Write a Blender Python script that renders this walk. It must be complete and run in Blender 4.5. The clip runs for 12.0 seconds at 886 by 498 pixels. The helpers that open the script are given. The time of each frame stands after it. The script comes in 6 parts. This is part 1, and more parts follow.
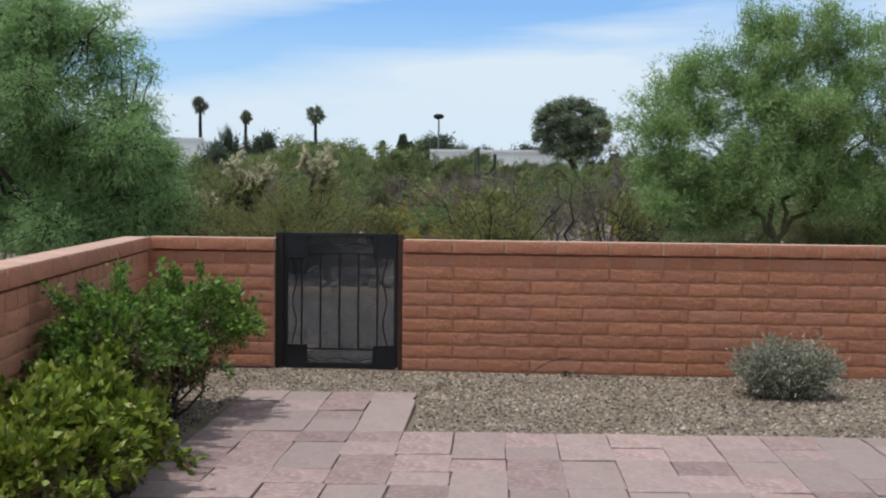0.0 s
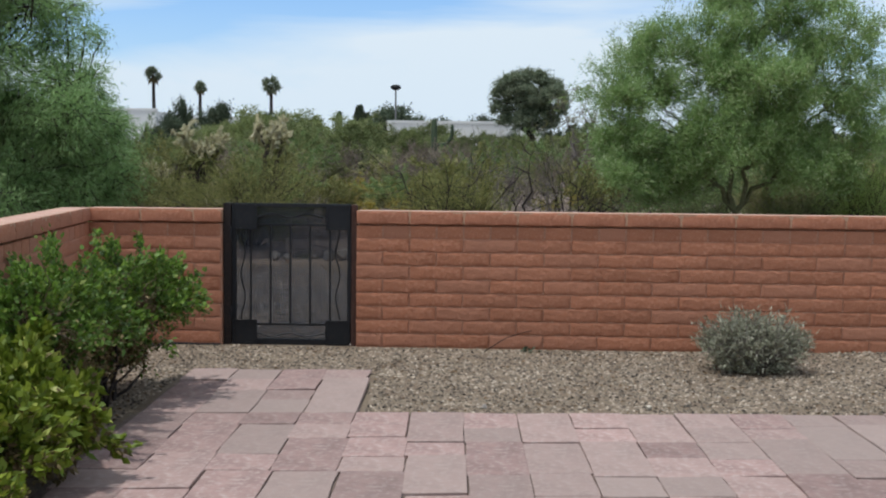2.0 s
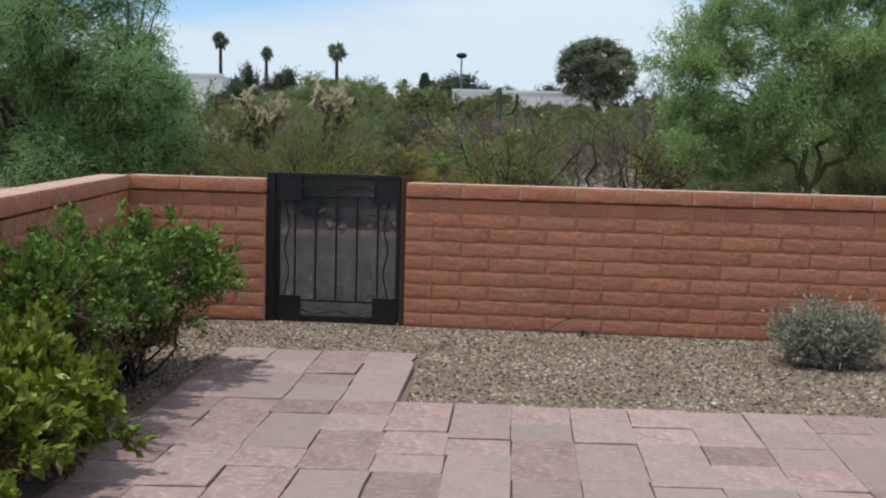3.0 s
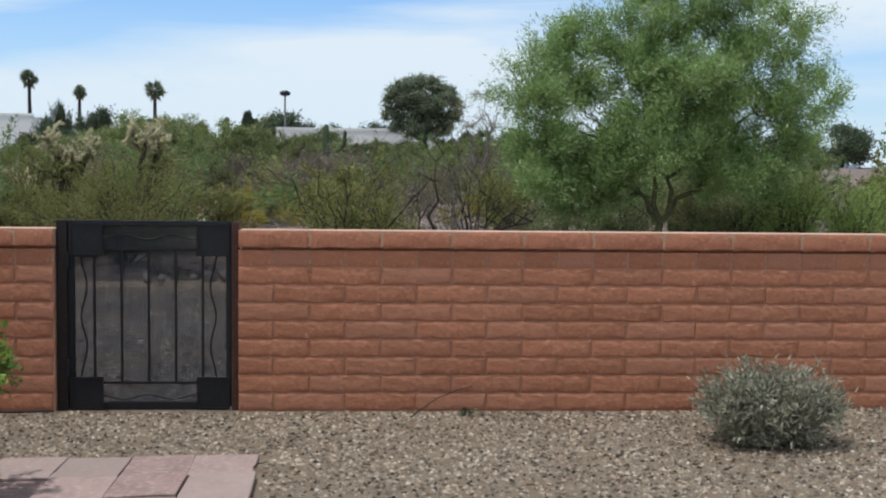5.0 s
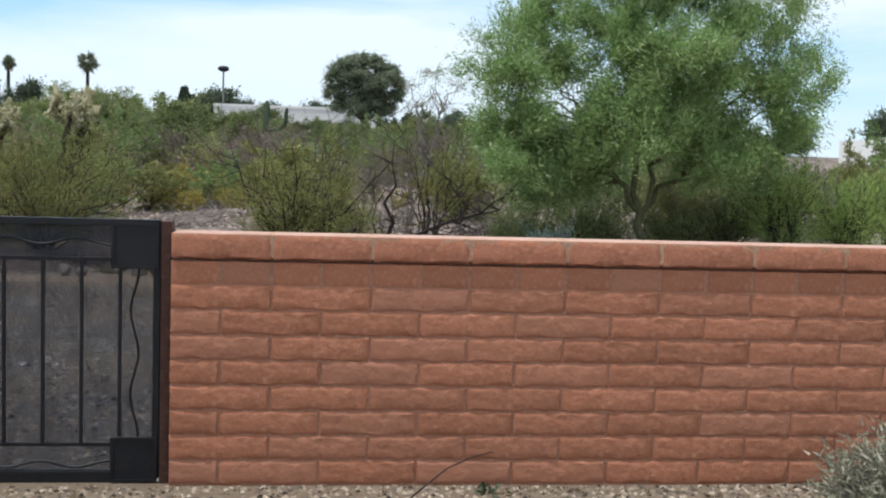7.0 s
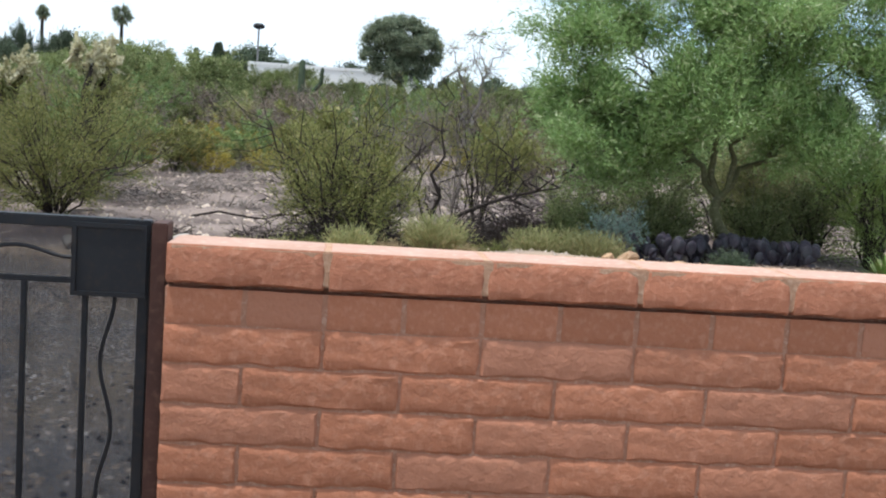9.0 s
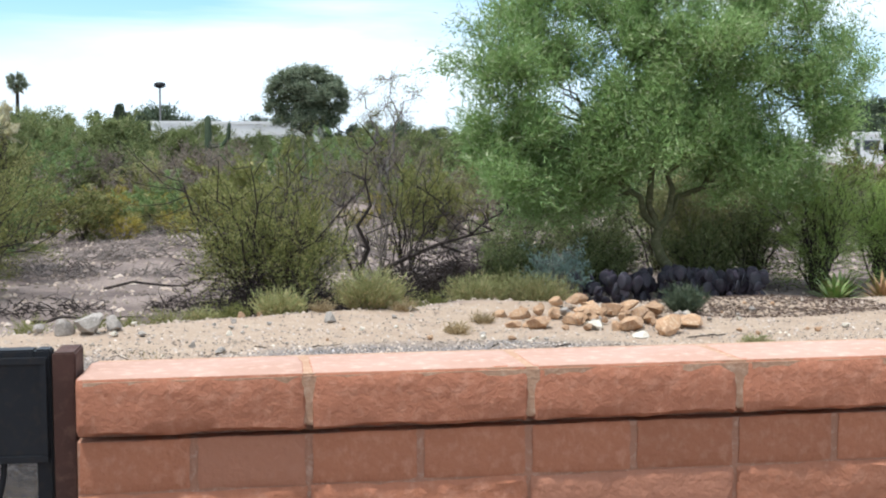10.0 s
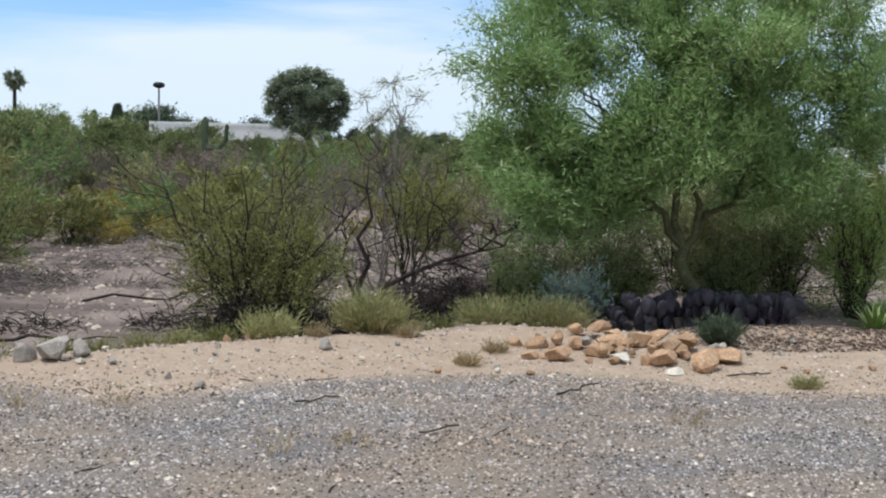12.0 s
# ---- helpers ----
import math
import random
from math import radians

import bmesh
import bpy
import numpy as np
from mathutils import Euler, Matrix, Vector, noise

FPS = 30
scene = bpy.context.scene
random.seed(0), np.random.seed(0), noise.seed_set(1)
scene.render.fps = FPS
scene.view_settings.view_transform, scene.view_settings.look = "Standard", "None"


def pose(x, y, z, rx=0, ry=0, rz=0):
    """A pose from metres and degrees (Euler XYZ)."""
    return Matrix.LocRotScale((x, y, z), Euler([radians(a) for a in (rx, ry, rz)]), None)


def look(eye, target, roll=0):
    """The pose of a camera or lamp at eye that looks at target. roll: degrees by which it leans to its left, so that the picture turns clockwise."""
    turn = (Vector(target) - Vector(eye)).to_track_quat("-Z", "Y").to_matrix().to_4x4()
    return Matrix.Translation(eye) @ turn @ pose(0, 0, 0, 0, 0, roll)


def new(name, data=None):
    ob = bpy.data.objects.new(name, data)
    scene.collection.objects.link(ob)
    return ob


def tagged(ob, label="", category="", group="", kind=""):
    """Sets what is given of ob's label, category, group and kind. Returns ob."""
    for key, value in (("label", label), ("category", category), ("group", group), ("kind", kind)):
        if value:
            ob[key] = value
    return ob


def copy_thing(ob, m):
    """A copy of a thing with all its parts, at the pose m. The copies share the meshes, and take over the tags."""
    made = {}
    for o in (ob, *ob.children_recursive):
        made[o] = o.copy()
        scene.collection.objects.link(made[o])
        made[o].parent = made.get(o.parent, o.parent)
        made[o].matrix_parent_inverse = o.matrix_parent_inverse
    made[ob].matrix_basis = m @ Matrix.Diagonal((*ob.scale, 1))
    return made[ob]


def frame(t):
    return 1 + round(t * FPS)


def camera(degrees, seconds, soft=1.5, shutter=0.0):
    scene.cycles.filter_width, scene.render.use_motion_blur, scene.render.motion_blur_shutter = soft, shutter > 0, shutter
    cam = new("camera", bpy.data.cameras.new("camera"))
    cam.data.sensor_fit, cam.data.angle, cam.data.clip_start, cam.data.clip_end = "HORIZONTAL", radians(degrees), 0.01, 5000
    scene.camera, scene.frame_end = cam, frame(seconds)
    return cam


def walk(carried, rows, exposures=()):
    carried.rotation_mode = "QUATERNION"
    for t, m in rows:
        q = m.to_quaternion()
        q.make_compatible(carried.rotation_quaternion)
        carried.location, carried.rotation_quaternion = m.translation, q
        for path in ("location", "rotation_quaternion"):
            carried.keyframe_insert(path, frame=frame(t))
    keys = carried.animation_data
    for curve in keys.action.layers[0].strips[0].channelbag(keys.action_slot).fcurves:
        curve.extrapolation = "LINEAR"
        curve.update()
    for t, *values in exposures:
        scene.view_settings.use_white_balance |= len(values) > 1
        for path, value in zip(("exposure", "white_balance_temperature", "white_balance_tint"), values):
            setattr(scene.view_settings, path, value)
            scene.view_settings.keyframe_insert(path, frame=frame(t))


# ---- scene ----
cam = camera(42.0, 12.0, soft=2.1)
PATH = [
    (0, (-0.297, -0.62, 1.385), (-0.443, 1.372, 1.294), 0.6),
    (0.5, (-0.29, -0.6, 1.386), (-0.432, 1.393, 1.31), 0.3),
    (1, (-0.279, -0.554, 1.374), (-0.398, 1.439, 1.255), 0.5),
    (1.5, (-0.28, -0.45, 1.352), (-0.371, 1.536, 1.13), 0.8),
    (2, (-0.307, -0.263, 1.362), (-0.379, 1.731, 1.223), 0.6),
    (2.5, (-0.298, -0.021, 1.368), (-0.479, 1.965, 1.213), 2.0),
    (3, (-0.259, 0.228, 1.376), (-0.439, 2.211, 1.182), 1.5),
    (3.2, (-0.28, 0.473, 1.358), (-0.441, 2.459, 1.188), 1.7),
    (5, (-0.502, 1.848, 1.345), (-0.385, 3.84, 1.222), 0.6),
    (5.5, (-0.54, 2.346, 1.338), (-0.4, 4.339, 1.25), 0.6),
    (6, (-0.597, 2.819, 1.355), (-0.493, 4.812, 1.224), 2.1),
    (6.5, (-0.659, 3.261, 1.361), (-0.468, 5.247, 1.226), 1.3),
    (8.3, (-0.795, 4.877, 1.349), (-0.546, 6.85, 1.131), 2.1),
    (8.5, (-0.8, 5.063, 1.334), (-0.595, 7.044, 1.146), 2.3),
    (9, (-0.847, 5.501, 1.375), (-0.667, 7.482, 1.162), 3.8),
    (9.5, (-0.939, 5.929, 1.415), (-0.641, 7.902, 1.273), 2.1),
    (10, (-0.964, 6.363, 1.397), (-0.643, 8.332, 1.263), -0.2),
    (10.5, (-0.997, 6.732, 1.432), (-0.64, 8.697, 1.329), 1.0),
    (11, (-1.013, 7.068, 1.446), (-0.634, 9.028, 1.327), -0.2),
    (11.5, (-0.969, 7.318, 1.448), (-0.78, 9.308, 1.39), 0.4),
    (12, (-0.885, 7.54, 1.447), (-0.56, 9.51, 1.323), 0.9),
]
# seconds, stops, white balance in kelvin
EXPOSURES = ((0, -0.33, 6050), (3, -0.33, 6100), (5.5, -0.25, 6120), (6.5, -0.11, 6120), (8.3, 0.20, 6050), (9.5, 0.30, 6000), (10.2, 0.25, 6000), (11, 0.05, 6000), (11.5, -0.10, 6000), (12, -0.20, 6020))
walk(cam, [(t, look(eye, target, roll)) for t, eye, target, roll in PATH], [(t, stops, kelvin, 9) for t, stops, kelvin in EXPOSURES])

# ---------- light ----------
SUN_UP, SUN_FROM = 74.8, (-1.0, -0.43)
sun_dir = Vector((SUN_FROM[0] * math.cos(radians(SUN_UP)), SUN_FROM[1] * math.cos(radians(SUN_UP)), math.sin(radians(SUN_UP))))
sun = new("sun", bpy.data.lights.new("sun", "SUN"))
sun.data.energy, sun.data.angle, sun.data.color = 3.65, radians(1.0), (1.0, 0.96, 0.90)
sun.matrix_world = look(sun_dir * 50, (0, 0, 0))

world = bpy.data.worlds.new("sky")
scene.world = world
world.use_nodes = True
wn, wl = world.node_tree.nodes, world.node_tree.links
wn.clear()
sky = wn.new("ShaderNodeTexSky")
sky.sky_type, sky.sun_disc = "NISHITA", False
sky.sun_elevation, sky.sun_rotation = radians(SUN_UP), math.atan2(SUN_FROM[0], SUN_FROM[1])
sky.air_density, sky.dust_density, sky.ozone_density = 1.0, 0.6, 1.5
tc = wn.new("ShaderNodeTexCoord")
mp = wn.new("ShaderNodeMapping")
mp.inputs["Scale"].default_value = (1.0, 1.0, 4.8)
mp.inputs["Location"].default_value = (0.35, 0.1, 0.35)
nz = wn.new("ShaderNodeTexNoise")
nz.inputs["Scale"].default_value, nz.inputs["Detail"].default_value, nz.inputs["Roughness"].default_value = 1.6, 7.0, 0.52
nz.inputs["Distortion"].default_value = 0.5
cr = wn.new("ShaderNodeValToRGB")
cr.color_ramp.elements[0].position, cr.color_ramp.elements[1].position = 0.42, 0.56
cr.color_ramp.elements[0].color, cr.color_ramp.elements[1].color = (0.08, 0.08, 0.08, 1), (1, 1, 1, 1)
mx = wn.new("ShaderNodeMix")
mx.data_type = "RGBA"
mx.inputs["B"].default_value = (7.8, 8.5, 8.9, 1)
bg = wn.new("ShaderNodeBackground")
bg.inputs["Strength"].default_value = 0.123
wo = wn.new("ShaderNodeOutputWorld")
wl.new(tc.outputs["Generated"], mp.inputs["Vector"])
wl.new(mp.outputs["Vector"], nz.inputs["Vector"])


def sky_math(kind, a, b2=0.0, c=0.0):
    """One step of arithmetic on the sky's directions."""
    k = wn.new("ShaderNodeMath")
    k.operation = kind
    for sock, v in zip(k.inputs, (a, b2, c)):
        if hasattr(v, "node"):
            wl.new(v, sock)
        else:
            sock.default_value = v
    return k.outputs["Value"]


# one clearer streak rises from the horizon haze between two banks of cloud
way = wn.new("ShaderNodeSeparateXYZ")
wl.new(tc.outputs["Generated"], way.inputs["Vector"])
rise = sky_math("SUBTRACT", sky_math("DIVIDE", way.outputs["Z"], way.outputs["Y"]), sky_math("MULTIPLY_ADD", sky_math("DIVIDE", way.outputs["X"], way.outputs["Y"]), 0.14, 0.165))
streak = sky_math("EXPONENT", sky_math("MULTIPLY", sky_math("POWER", sky_math("MULTIPLY", rise, 34.0), 2.0), -1.0))
clear_sky = sky_math("MULTIPLY_ADD", streak, -0.19, 0.065)
wl.new(sky_math("ADD", nz.outputs["Fac"], clear_sky), cr.inputs["Fac"])
wl.new(cr.outputs["Color"], mx.inputs["Factor"])
tint = wn.new("ShaderNodeMix")
tint.data_type, tint.blend_type = "RGBA", "MULTIPLY"
tint.inputs["Factor"].default_value, tint.inputs["B"].default_value = 1.0, (0.87, 1.2, 1.56, 1)
wl.new(sky.outputs["Color"], tint.inputs["A"])
wl.new(tint.outputs["Result"], mx.inputs["A"])
sepz = wn.new("ShaderNodeSeparateXYZ")
wl.new(tc.outputs["Generated"], sepz.inputs["Vector"])
hz = wn.new("ShaderNodeMapRange")
hz.inputs["From Min"].default_value, hz.inputs["From Max"].default_value = 0.16, 0.0
hz.inputs["To Min"].default_value, hz.inputs["To Max"].default_value = 0.0, 0.75
wl.new(sepz.outputs["Z"], hz.inputs["Value"])
haze = wn.new("ShaderNodeMix")
haze.data_type = "RGBA"
haze.inputs["B"].default_value = (7.0, 8.0, 8.75, 1)
wl.new(hz.outputs["Result"], haze.inputs["Factor"])
wl.new(mx.outputs["Result"], haze.inputs["A"])
wl.new(haze.outputs["Result"], bg.inputs["Color"])
wl.new(bg.outputs["Background"], wo.inputs["Surface"])


# ---------- materials ----------
def base_material(name):
    m = bpy.data.materials.new(name)
    m.use_nodes = True
    n, l = m.node_tree.nodes, m.node_tree.links
    b = n["Principled BSDF"]
    b.inputs["Specular IOR Level"].default_value = 0.25
    return m, n, l, b


def mix_node(n, l, kind, a, b, fac):
    """Mixes two colours (sockets or values) and gives the outcome's socket."""
    k = n.new("ShaderNodeMix")
    k.data_type, k.blend_type = "RGBA", kind
    for sock, v in (("Factor", fac), ("A", a), ("B", b)):
        if hasattr(v, "node"):
            l.new(v, k.inputs[sock])
        else:
            k.inputs[sock].default_value = v if isinstance(v, float) else (*v, 1)
    return k.outputs["Result"]


def noise_node(n, l, scale, detail=4.0, rough=0.55, lo=0.35, hi=0.65, coord="Object", stretch=None, kind="NOISE"):
    t = n.new("ShaderNodeTexCoord")
    src = t.outputs[coord]
    if stretch:
        mpn = n.new("ShaderNodeMapping")
        mpn.inputs["Scale"].default_value = stretch
        l.new(src, mpn.inputs["Vector"])
        src = mpn.outputs["Vector"]
    x = n.new("ShaderNodeTexNoise" if kind == "NOISE" else "ShaderNodeTexVoronoi")
    x.inputs["Scale"].default_value = scale
    if kind == "NOISE":
        x.inputs["Detail"].default_value, x.inputs["Roughness"].default_value = detail, rough
    l.new(src, x.inputs["Vector"])
    r = n.new("ShaderNodeMapRange")
    r.inputs["From Min"].default_value, r.inputs["From Max"].default_value = lo, hi
    l.new(x.outputs["Fac" if kind == "NOISE" else "Distance"], r.inputs["Value"])
    return r.outputs["Result"]


def surface(name, c1, c2, c3=None, s1=3.0, s2=40.0, rough=0.9, metal=0.0, bump=0.3, bump_scale=60.0, piece=0.0, island=0.0, coord="Object", spec=0.25, piece_tint=None):
    """A rough natural surface: two colours over a large noise, a third in fine flecks, relief, and brightness that differs from piece to piece."""
    m, n, l, b = base_material(name)
    col = mix_node(n, l, "MIX", c1, c2, noise_node(n, l, s1, coord=coord))
    if c3:
        col = mix_node(n, l, "MIX", col, c3, noise_node(n, l, s2, 3.0, 0.6, 0.5, 0.72, coord=coord))
    for amount, kind in ((piece, 0), (island, 1)):
        if amount:
            src = n.new("ShaderNodeNewGeometry").outputs["Random Per Island"] if kind else n.new("ShaderNodeObjectInfo").outputs["Random"]
            r = n.new("ShaderNodeMapRange")
            r.inputs["To Min"].default_value, r.inputs["To Max"].default_value = 1 - amount, 1 + amount
            l.new(src, r.inputs["Value"])
            h = n.new("ShaderNodeHueSaturation")
            l.new(r.outputs["Result"], h.inputs["Value"])
            l.new(col, h.inputs["Color"])
            col = h.outputs["Color"]
    if piece_tint:
        r = n.new("ShaderNodeMapRange")
        r.inputs["From Min"].default_value, r.inputs["From Max"].default_value = 0.45, 1.0
        r.inputs["To Max"].default_value = 0.8
        w = n.new("ShaderNodeMath")
        w.operation = "PINGPONG"
        l.new(n.new("ShaderNodeObjectInfo").outputs["Random"], w.inputs[0])
        w.inputs[1].default_value = 0.17
        k = n.new("ShaderNodeMath")
        k.operation = "DIVIDE"
        l.new(w.outputs["Value"], k.inputs[0])
        k.inputs[1].default_value = 0.17
        l.new(k.outputs["Value"], r.inputs["Value"])
        col = mix_node(n, l, "MIX", col, piece_tint, r.outputs["Result"])
    l.new(col, b.inputs["Base Color"])
    b.inputs["Roughness"].default_value, b.inputs["Metallic"].default_value = rough, metal
    b.inputs["Specular IOR Level"].default_value = spec
    if bump:
        bp = n.new("ShaderNodeBump")
        bp.inputs["Strength"].default_value, bp.inputs["Distance"].default_value = bump, 0.01
        l.new(noise_node(n, l, bump_scale, 6.0, 0.65, 0.0, 1.0, coord=coord), bp.inputs["Height"])
        l.new(bp.outputs["Normal"], b.inputs["Normal"])
    return m


def leafy(name, c1, c2, c3=None, rough=0.6, through_light=0.25):
    """Leaves: each one its own green, some of the light passing through."""
    m, n, l, b = base_material(name)
    r = n.new("ShaderNodeNewGeometry").outputs["Random Per Island"]
    ramp = n.new("ShaderNodeValToRGB")
    ramp.color_ramp.elements[0].color, ramp.color_ramp.elements[1].color = (*c1, 1), (*c2, 1)
    if c3:
        ramp.color_ramp.elements[1].position = 0.86
        e = ramp.color_ramp.elements.new(1.0)
        e.color = (*c3, 1)
    l.new(r, ramp.inputs["Fac"])
    oi = n.new("ShaderNodeObjectInfo").outputs["Random"]
    mr = n.new("ShaderNodeMapRange")
    mr.inputs["To Min"].default_value, mr.inputs["To Max"].default_value = 0.8, 1.2
    l.new(oi, mr.inputs["Value"])
    h = n.new("ShaderNodeHueSaturation")
    l.new(mr.outputs["Result"], h.inputs["Value"])
    l.new(ramp.outputs["Color"], h.inputs["Color"])
    l.new(h.outputs["Color"], b.inputs["Base Color"])
    b.inputs["Roughness"].default_value = rough
    tr = n.new("ShaderNodeBsdfTranslucent")
    l.new(h.outputs["Color"], tr.inputs["Color"])
    ms = n.new("ShaderNodeMixShader")
    ms.inputs["Fac"].default_value = through_light
    l.new(b.outputs["BSDF"], ms.inputs[1])
    l.new(tr.outputs["BSDF"], ms.inputs[2])
    l.new(ms.outputs["Shader"], n["Material Output"].inputs["Surface"])
    return m


BLOCK = surface("adobe_block", (0.405, 0.167, 0.094), (0.335, 0.135, 0.075), (0.45, 0.212, 0.132), 2.2, 45.0, 0.95, bump=0.9, bump_scale=30.0, piece=0.10, piece_tint=(0.39, 0.18, 0.113))
CAP = surface("cap_block", (0.415, 0.17, 0.098), (0.34, 0.137, 0.079), (0.46, 0.215, 0.135), 3.0, 50.0, 0.95, bump=1.0, bump_scale=22.0, piece=0.07)
MORTAR = surface("mortar", (0.40, 0.20, 0.13), (0.33, 0.17, 0.11), (0.46, 0.29, 0.21), 6.0, 60.0, 0.95, bump=0.6)
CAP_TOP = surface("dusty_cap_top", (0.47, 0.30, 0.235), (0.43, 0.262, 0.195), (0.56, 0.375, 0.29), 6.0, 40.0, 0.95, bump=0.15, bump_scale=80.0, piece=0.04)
CAP_MORTAR = surface("cap_mortar", (0.45, 0.275, 0.175), (0.37, 0.215, 0.135), (0.54, 0.38, 0.27), 6.0, 60.0, 0.95, bump=0.5)
PAVER = surface("paver", (0.345, 0.228, 0.202), (0.245, 0.165, 0.148), (0.40, 0.31, 0.275), 7.0, 34.0, 0.9, bump=0.8, bump_scale=38.0, piece=0.24, piece_tint=(0.30, 0.235, 0.205))
DARK_STEEL = surface("brown_black_steel", (0.022, 0.015, 0.014), (0.014, 0.011, 0.011), (0.045, 0.028, 0.022), 8.0, 40.0, 0.6, 0.0, bump=0.2)
STEEL = surface("black_steel", (0.009, 0.010, 0.013), (0.014, 0.015, 0.018), (0.022, 0.018, 0.016), 8.0, 50.0, 0.5, 0.0, bump=0.05, spec=0.3)
RUSTY = surface("brown_steel", (0.075, 0.035, 0.026), (0.05, 0.025, 0.02), (0.10, 0.055, 0.04), 8.0, 40.0, 0.7, 0.1, bump=0.2)
PEBBLE = surface("pebbles", (0.205, 0.162, 0.12), (0.14, 0.107, 0.077), (0.32, 0.275, 0.22), 2.0, 30.0, 0.95, bump=0.0, island=0.9)
PEBBLE_GREY = surface("grey_pebbles", (0.225, 0.205, 0.195), (0.225, 0.165, 0.12), (0.33, 0.31, 0.30), 0.55, 14.0, 0.95, bump=0.0, island=0.95)
PEBBLE_TAN = surface("tan_stones", (0.38, 0.30, 0.235), (0.29, 0.225, 0.175), (0.48, 0.43, 0.38), 4.0, 30.0, 0.95, bump=0.0, island=0.35)
PEBBLE_DIM = surface("dim_stones", (0.15, 0.12, 0.09), (0.09, 0.07, 0.055), (0.24, 0.20, 0.16), 4.0, 30.0, 0.95, bump=0.0, island=0.4)
ROCK = surface("orange_rock", (0.46, 0.28, 0.155), (0.33, 0.20, 0.12), (0.56, 0.43, 0.30), 5.0, 18.0, 0.9, bump=0.9, bump_scale=25.0, piece=0.2)
PALE_ROCK = surface("pale_rock", (0.62, 0.56, 0.46), (0.50, 0.43, 0.34), (0.70, 0.66, 0.58), 5.0, 18.0, 0.9, bump=0.6, bump_scale=25.0, piece=0.1)
GREY_ROCK = surface("grey_rock", (0.34, 0.30, 0.26), (0.25, 0.22, 0.19), (0.45, 0.41, 0.36), 5.0, 18.0, 0.9, bump=0.6, bump_scale=25.0, piece=0.15)
BARK = surface("green_bark", (0.10, 0.11, 0.05), (0.07, 0.07, 0.035), (0.16, 0.15, 0.09), 4.0, 30.0, 0.9, bump=0.5)
DARK_BARK = surface("dark_bark", (0.04, 0.029, 0.024), (0.022, 0.017, 0.015), (0.08, 0.065, 0.058), 4.0, 30.0, 0.95, bump=0.5)
SHRUB_BARK = surface("tan_brown_twigs", (0.17, 0.12, 0.075), (0.10, 0.07, 0.045), (0.24, 0.18, 0.12), 4.0, 30.0, 0.95, bump=0.2)
BROWN_BARK = surface("purple_brown_twigs", (0.11, 0.08, 0.085), (0.07, 0.05, 0.055), (0.17, 0.14, 0.14), 4.0, 30.0, 0.95, bump=0.3)
GREY_BARK = surface("grey_twigs", (0.20, 0.17, 0.15), (0.12, 0.10, 0.09), (0.28, 0.25, 0.23), 4.0, 30.0, 0.95, bump=0.3)
STRAW = leafy("straw", (0.30, 0.22, 0.12), (0.40, 0.32, 0.18), None, 0.8, 0.1)
L_PALO = leafy("palo_verde_green", (0.20, 0.33, 0.10), (0.38, 0.53, 0.20), (0.70, 0.74, 0.46), 0.6, 0.38)
L_MESQ = leafy("soft_blue_green", (0.20, 0.33, 0.12), (0.34, 0.50, 0.20), (0.50, 0.62, 0.33), 0.6, 0.55)
L_CREO = leafy("olive_green", (0.12, 0.135, 0.04), (0.22, 0.22, 0.075), (0.31, 0.27, 0.12), 0.85)
L_DEEP = leafy("deep_green", (0.12, 0.18, 0.065), (0.20, 0.27, 0.10), (0.27, 0.31, 0.14), 0.85)
L_OLIVE = leafy("dull_olive", (0.11, 0.14, 0.05), (0.21, 0.24, 0.10), (0.30, 0.29, 0.16), 0.85)
L_DARK = leafy("dark_green", (0.05, 0.075, 0.042), (0.10, 0.125, 0.075), (0.15, 0.165, 0.10), 0.7, 0.15)
L_YELLOW = leafy("yellow_green", (0.22, 0.19, 0.035), (0.36, 0.29, 0.06), (0.50, 0.40, 0.10))
L_RISE = leafy("olive_mesquite", (0.13, 0.17, 0.06), (0.24, 0.27, 0.105), (0.32, 0.32, 0.16), 0.85)
L_DRY = leafy("dry_brown_twigs", (0.14, 0.11, 0.085), (0.22, 0.18, 0.14), (0.28, 0.23, 0.18), 0.9, 0.05)
L_SAGE = leafy("silver_grey", (0.22, 0.23, 0.15), (0.40, 0.39, 0.28), (0.58, 0.54, 0.42), 0.8, 0.1)
L_TEAL = leafy("pale_blue_green", (0.16, 0.23, 0.19), (0.24, 0.31, 0.26), None, 0.8, 0.15)
L_BROOM = leafy("bright_green", (0.22, 0.33, 0.07), (0.37, 0.48, 0.14), (0.48, 0.53, 0.20), 0.6, 0.4)
L_GRASS = leafy("grey_green_stalks", (0.17, 0.19, 0.07), (0.35, 0.34, 0.15), (0.48, 0.36, 0.19), 0.8, 0.2)
L_SHRUB = leafy("glossy_green", (0.055, 0.10, 0.018), (0.12, 0.205, 0.035), (0.28, 0.34, 0.08), 0.45, 0.3)
L_LEAF_TOP = leafy("fresh_green", (0.09, 0.17, 0.02), (0.19, 0.30, 0.045), (0.36, 0.42, 0.12), 0.45, 0.3)
L_LIME = leafy("lime_green", (0.10, 0.15, 0.015), (0.27, 0.33, 0.04), (0.50, 0.48, 0.12), 0.45, 0.3)
L_BROWN = leafy("brown_leaves", (0.10, 0.075, 0.03), (0.19, 0.14, 0.065), (0.34, 0.26, 0.14), 0.8, 0.1)
L_RUST = leafy("rust_brown_litter", (0.12, 0.075, 0.04), (0.21, 0.13, 0.065), (0.30, 0.21, 0.12), 0.9, 0.05)
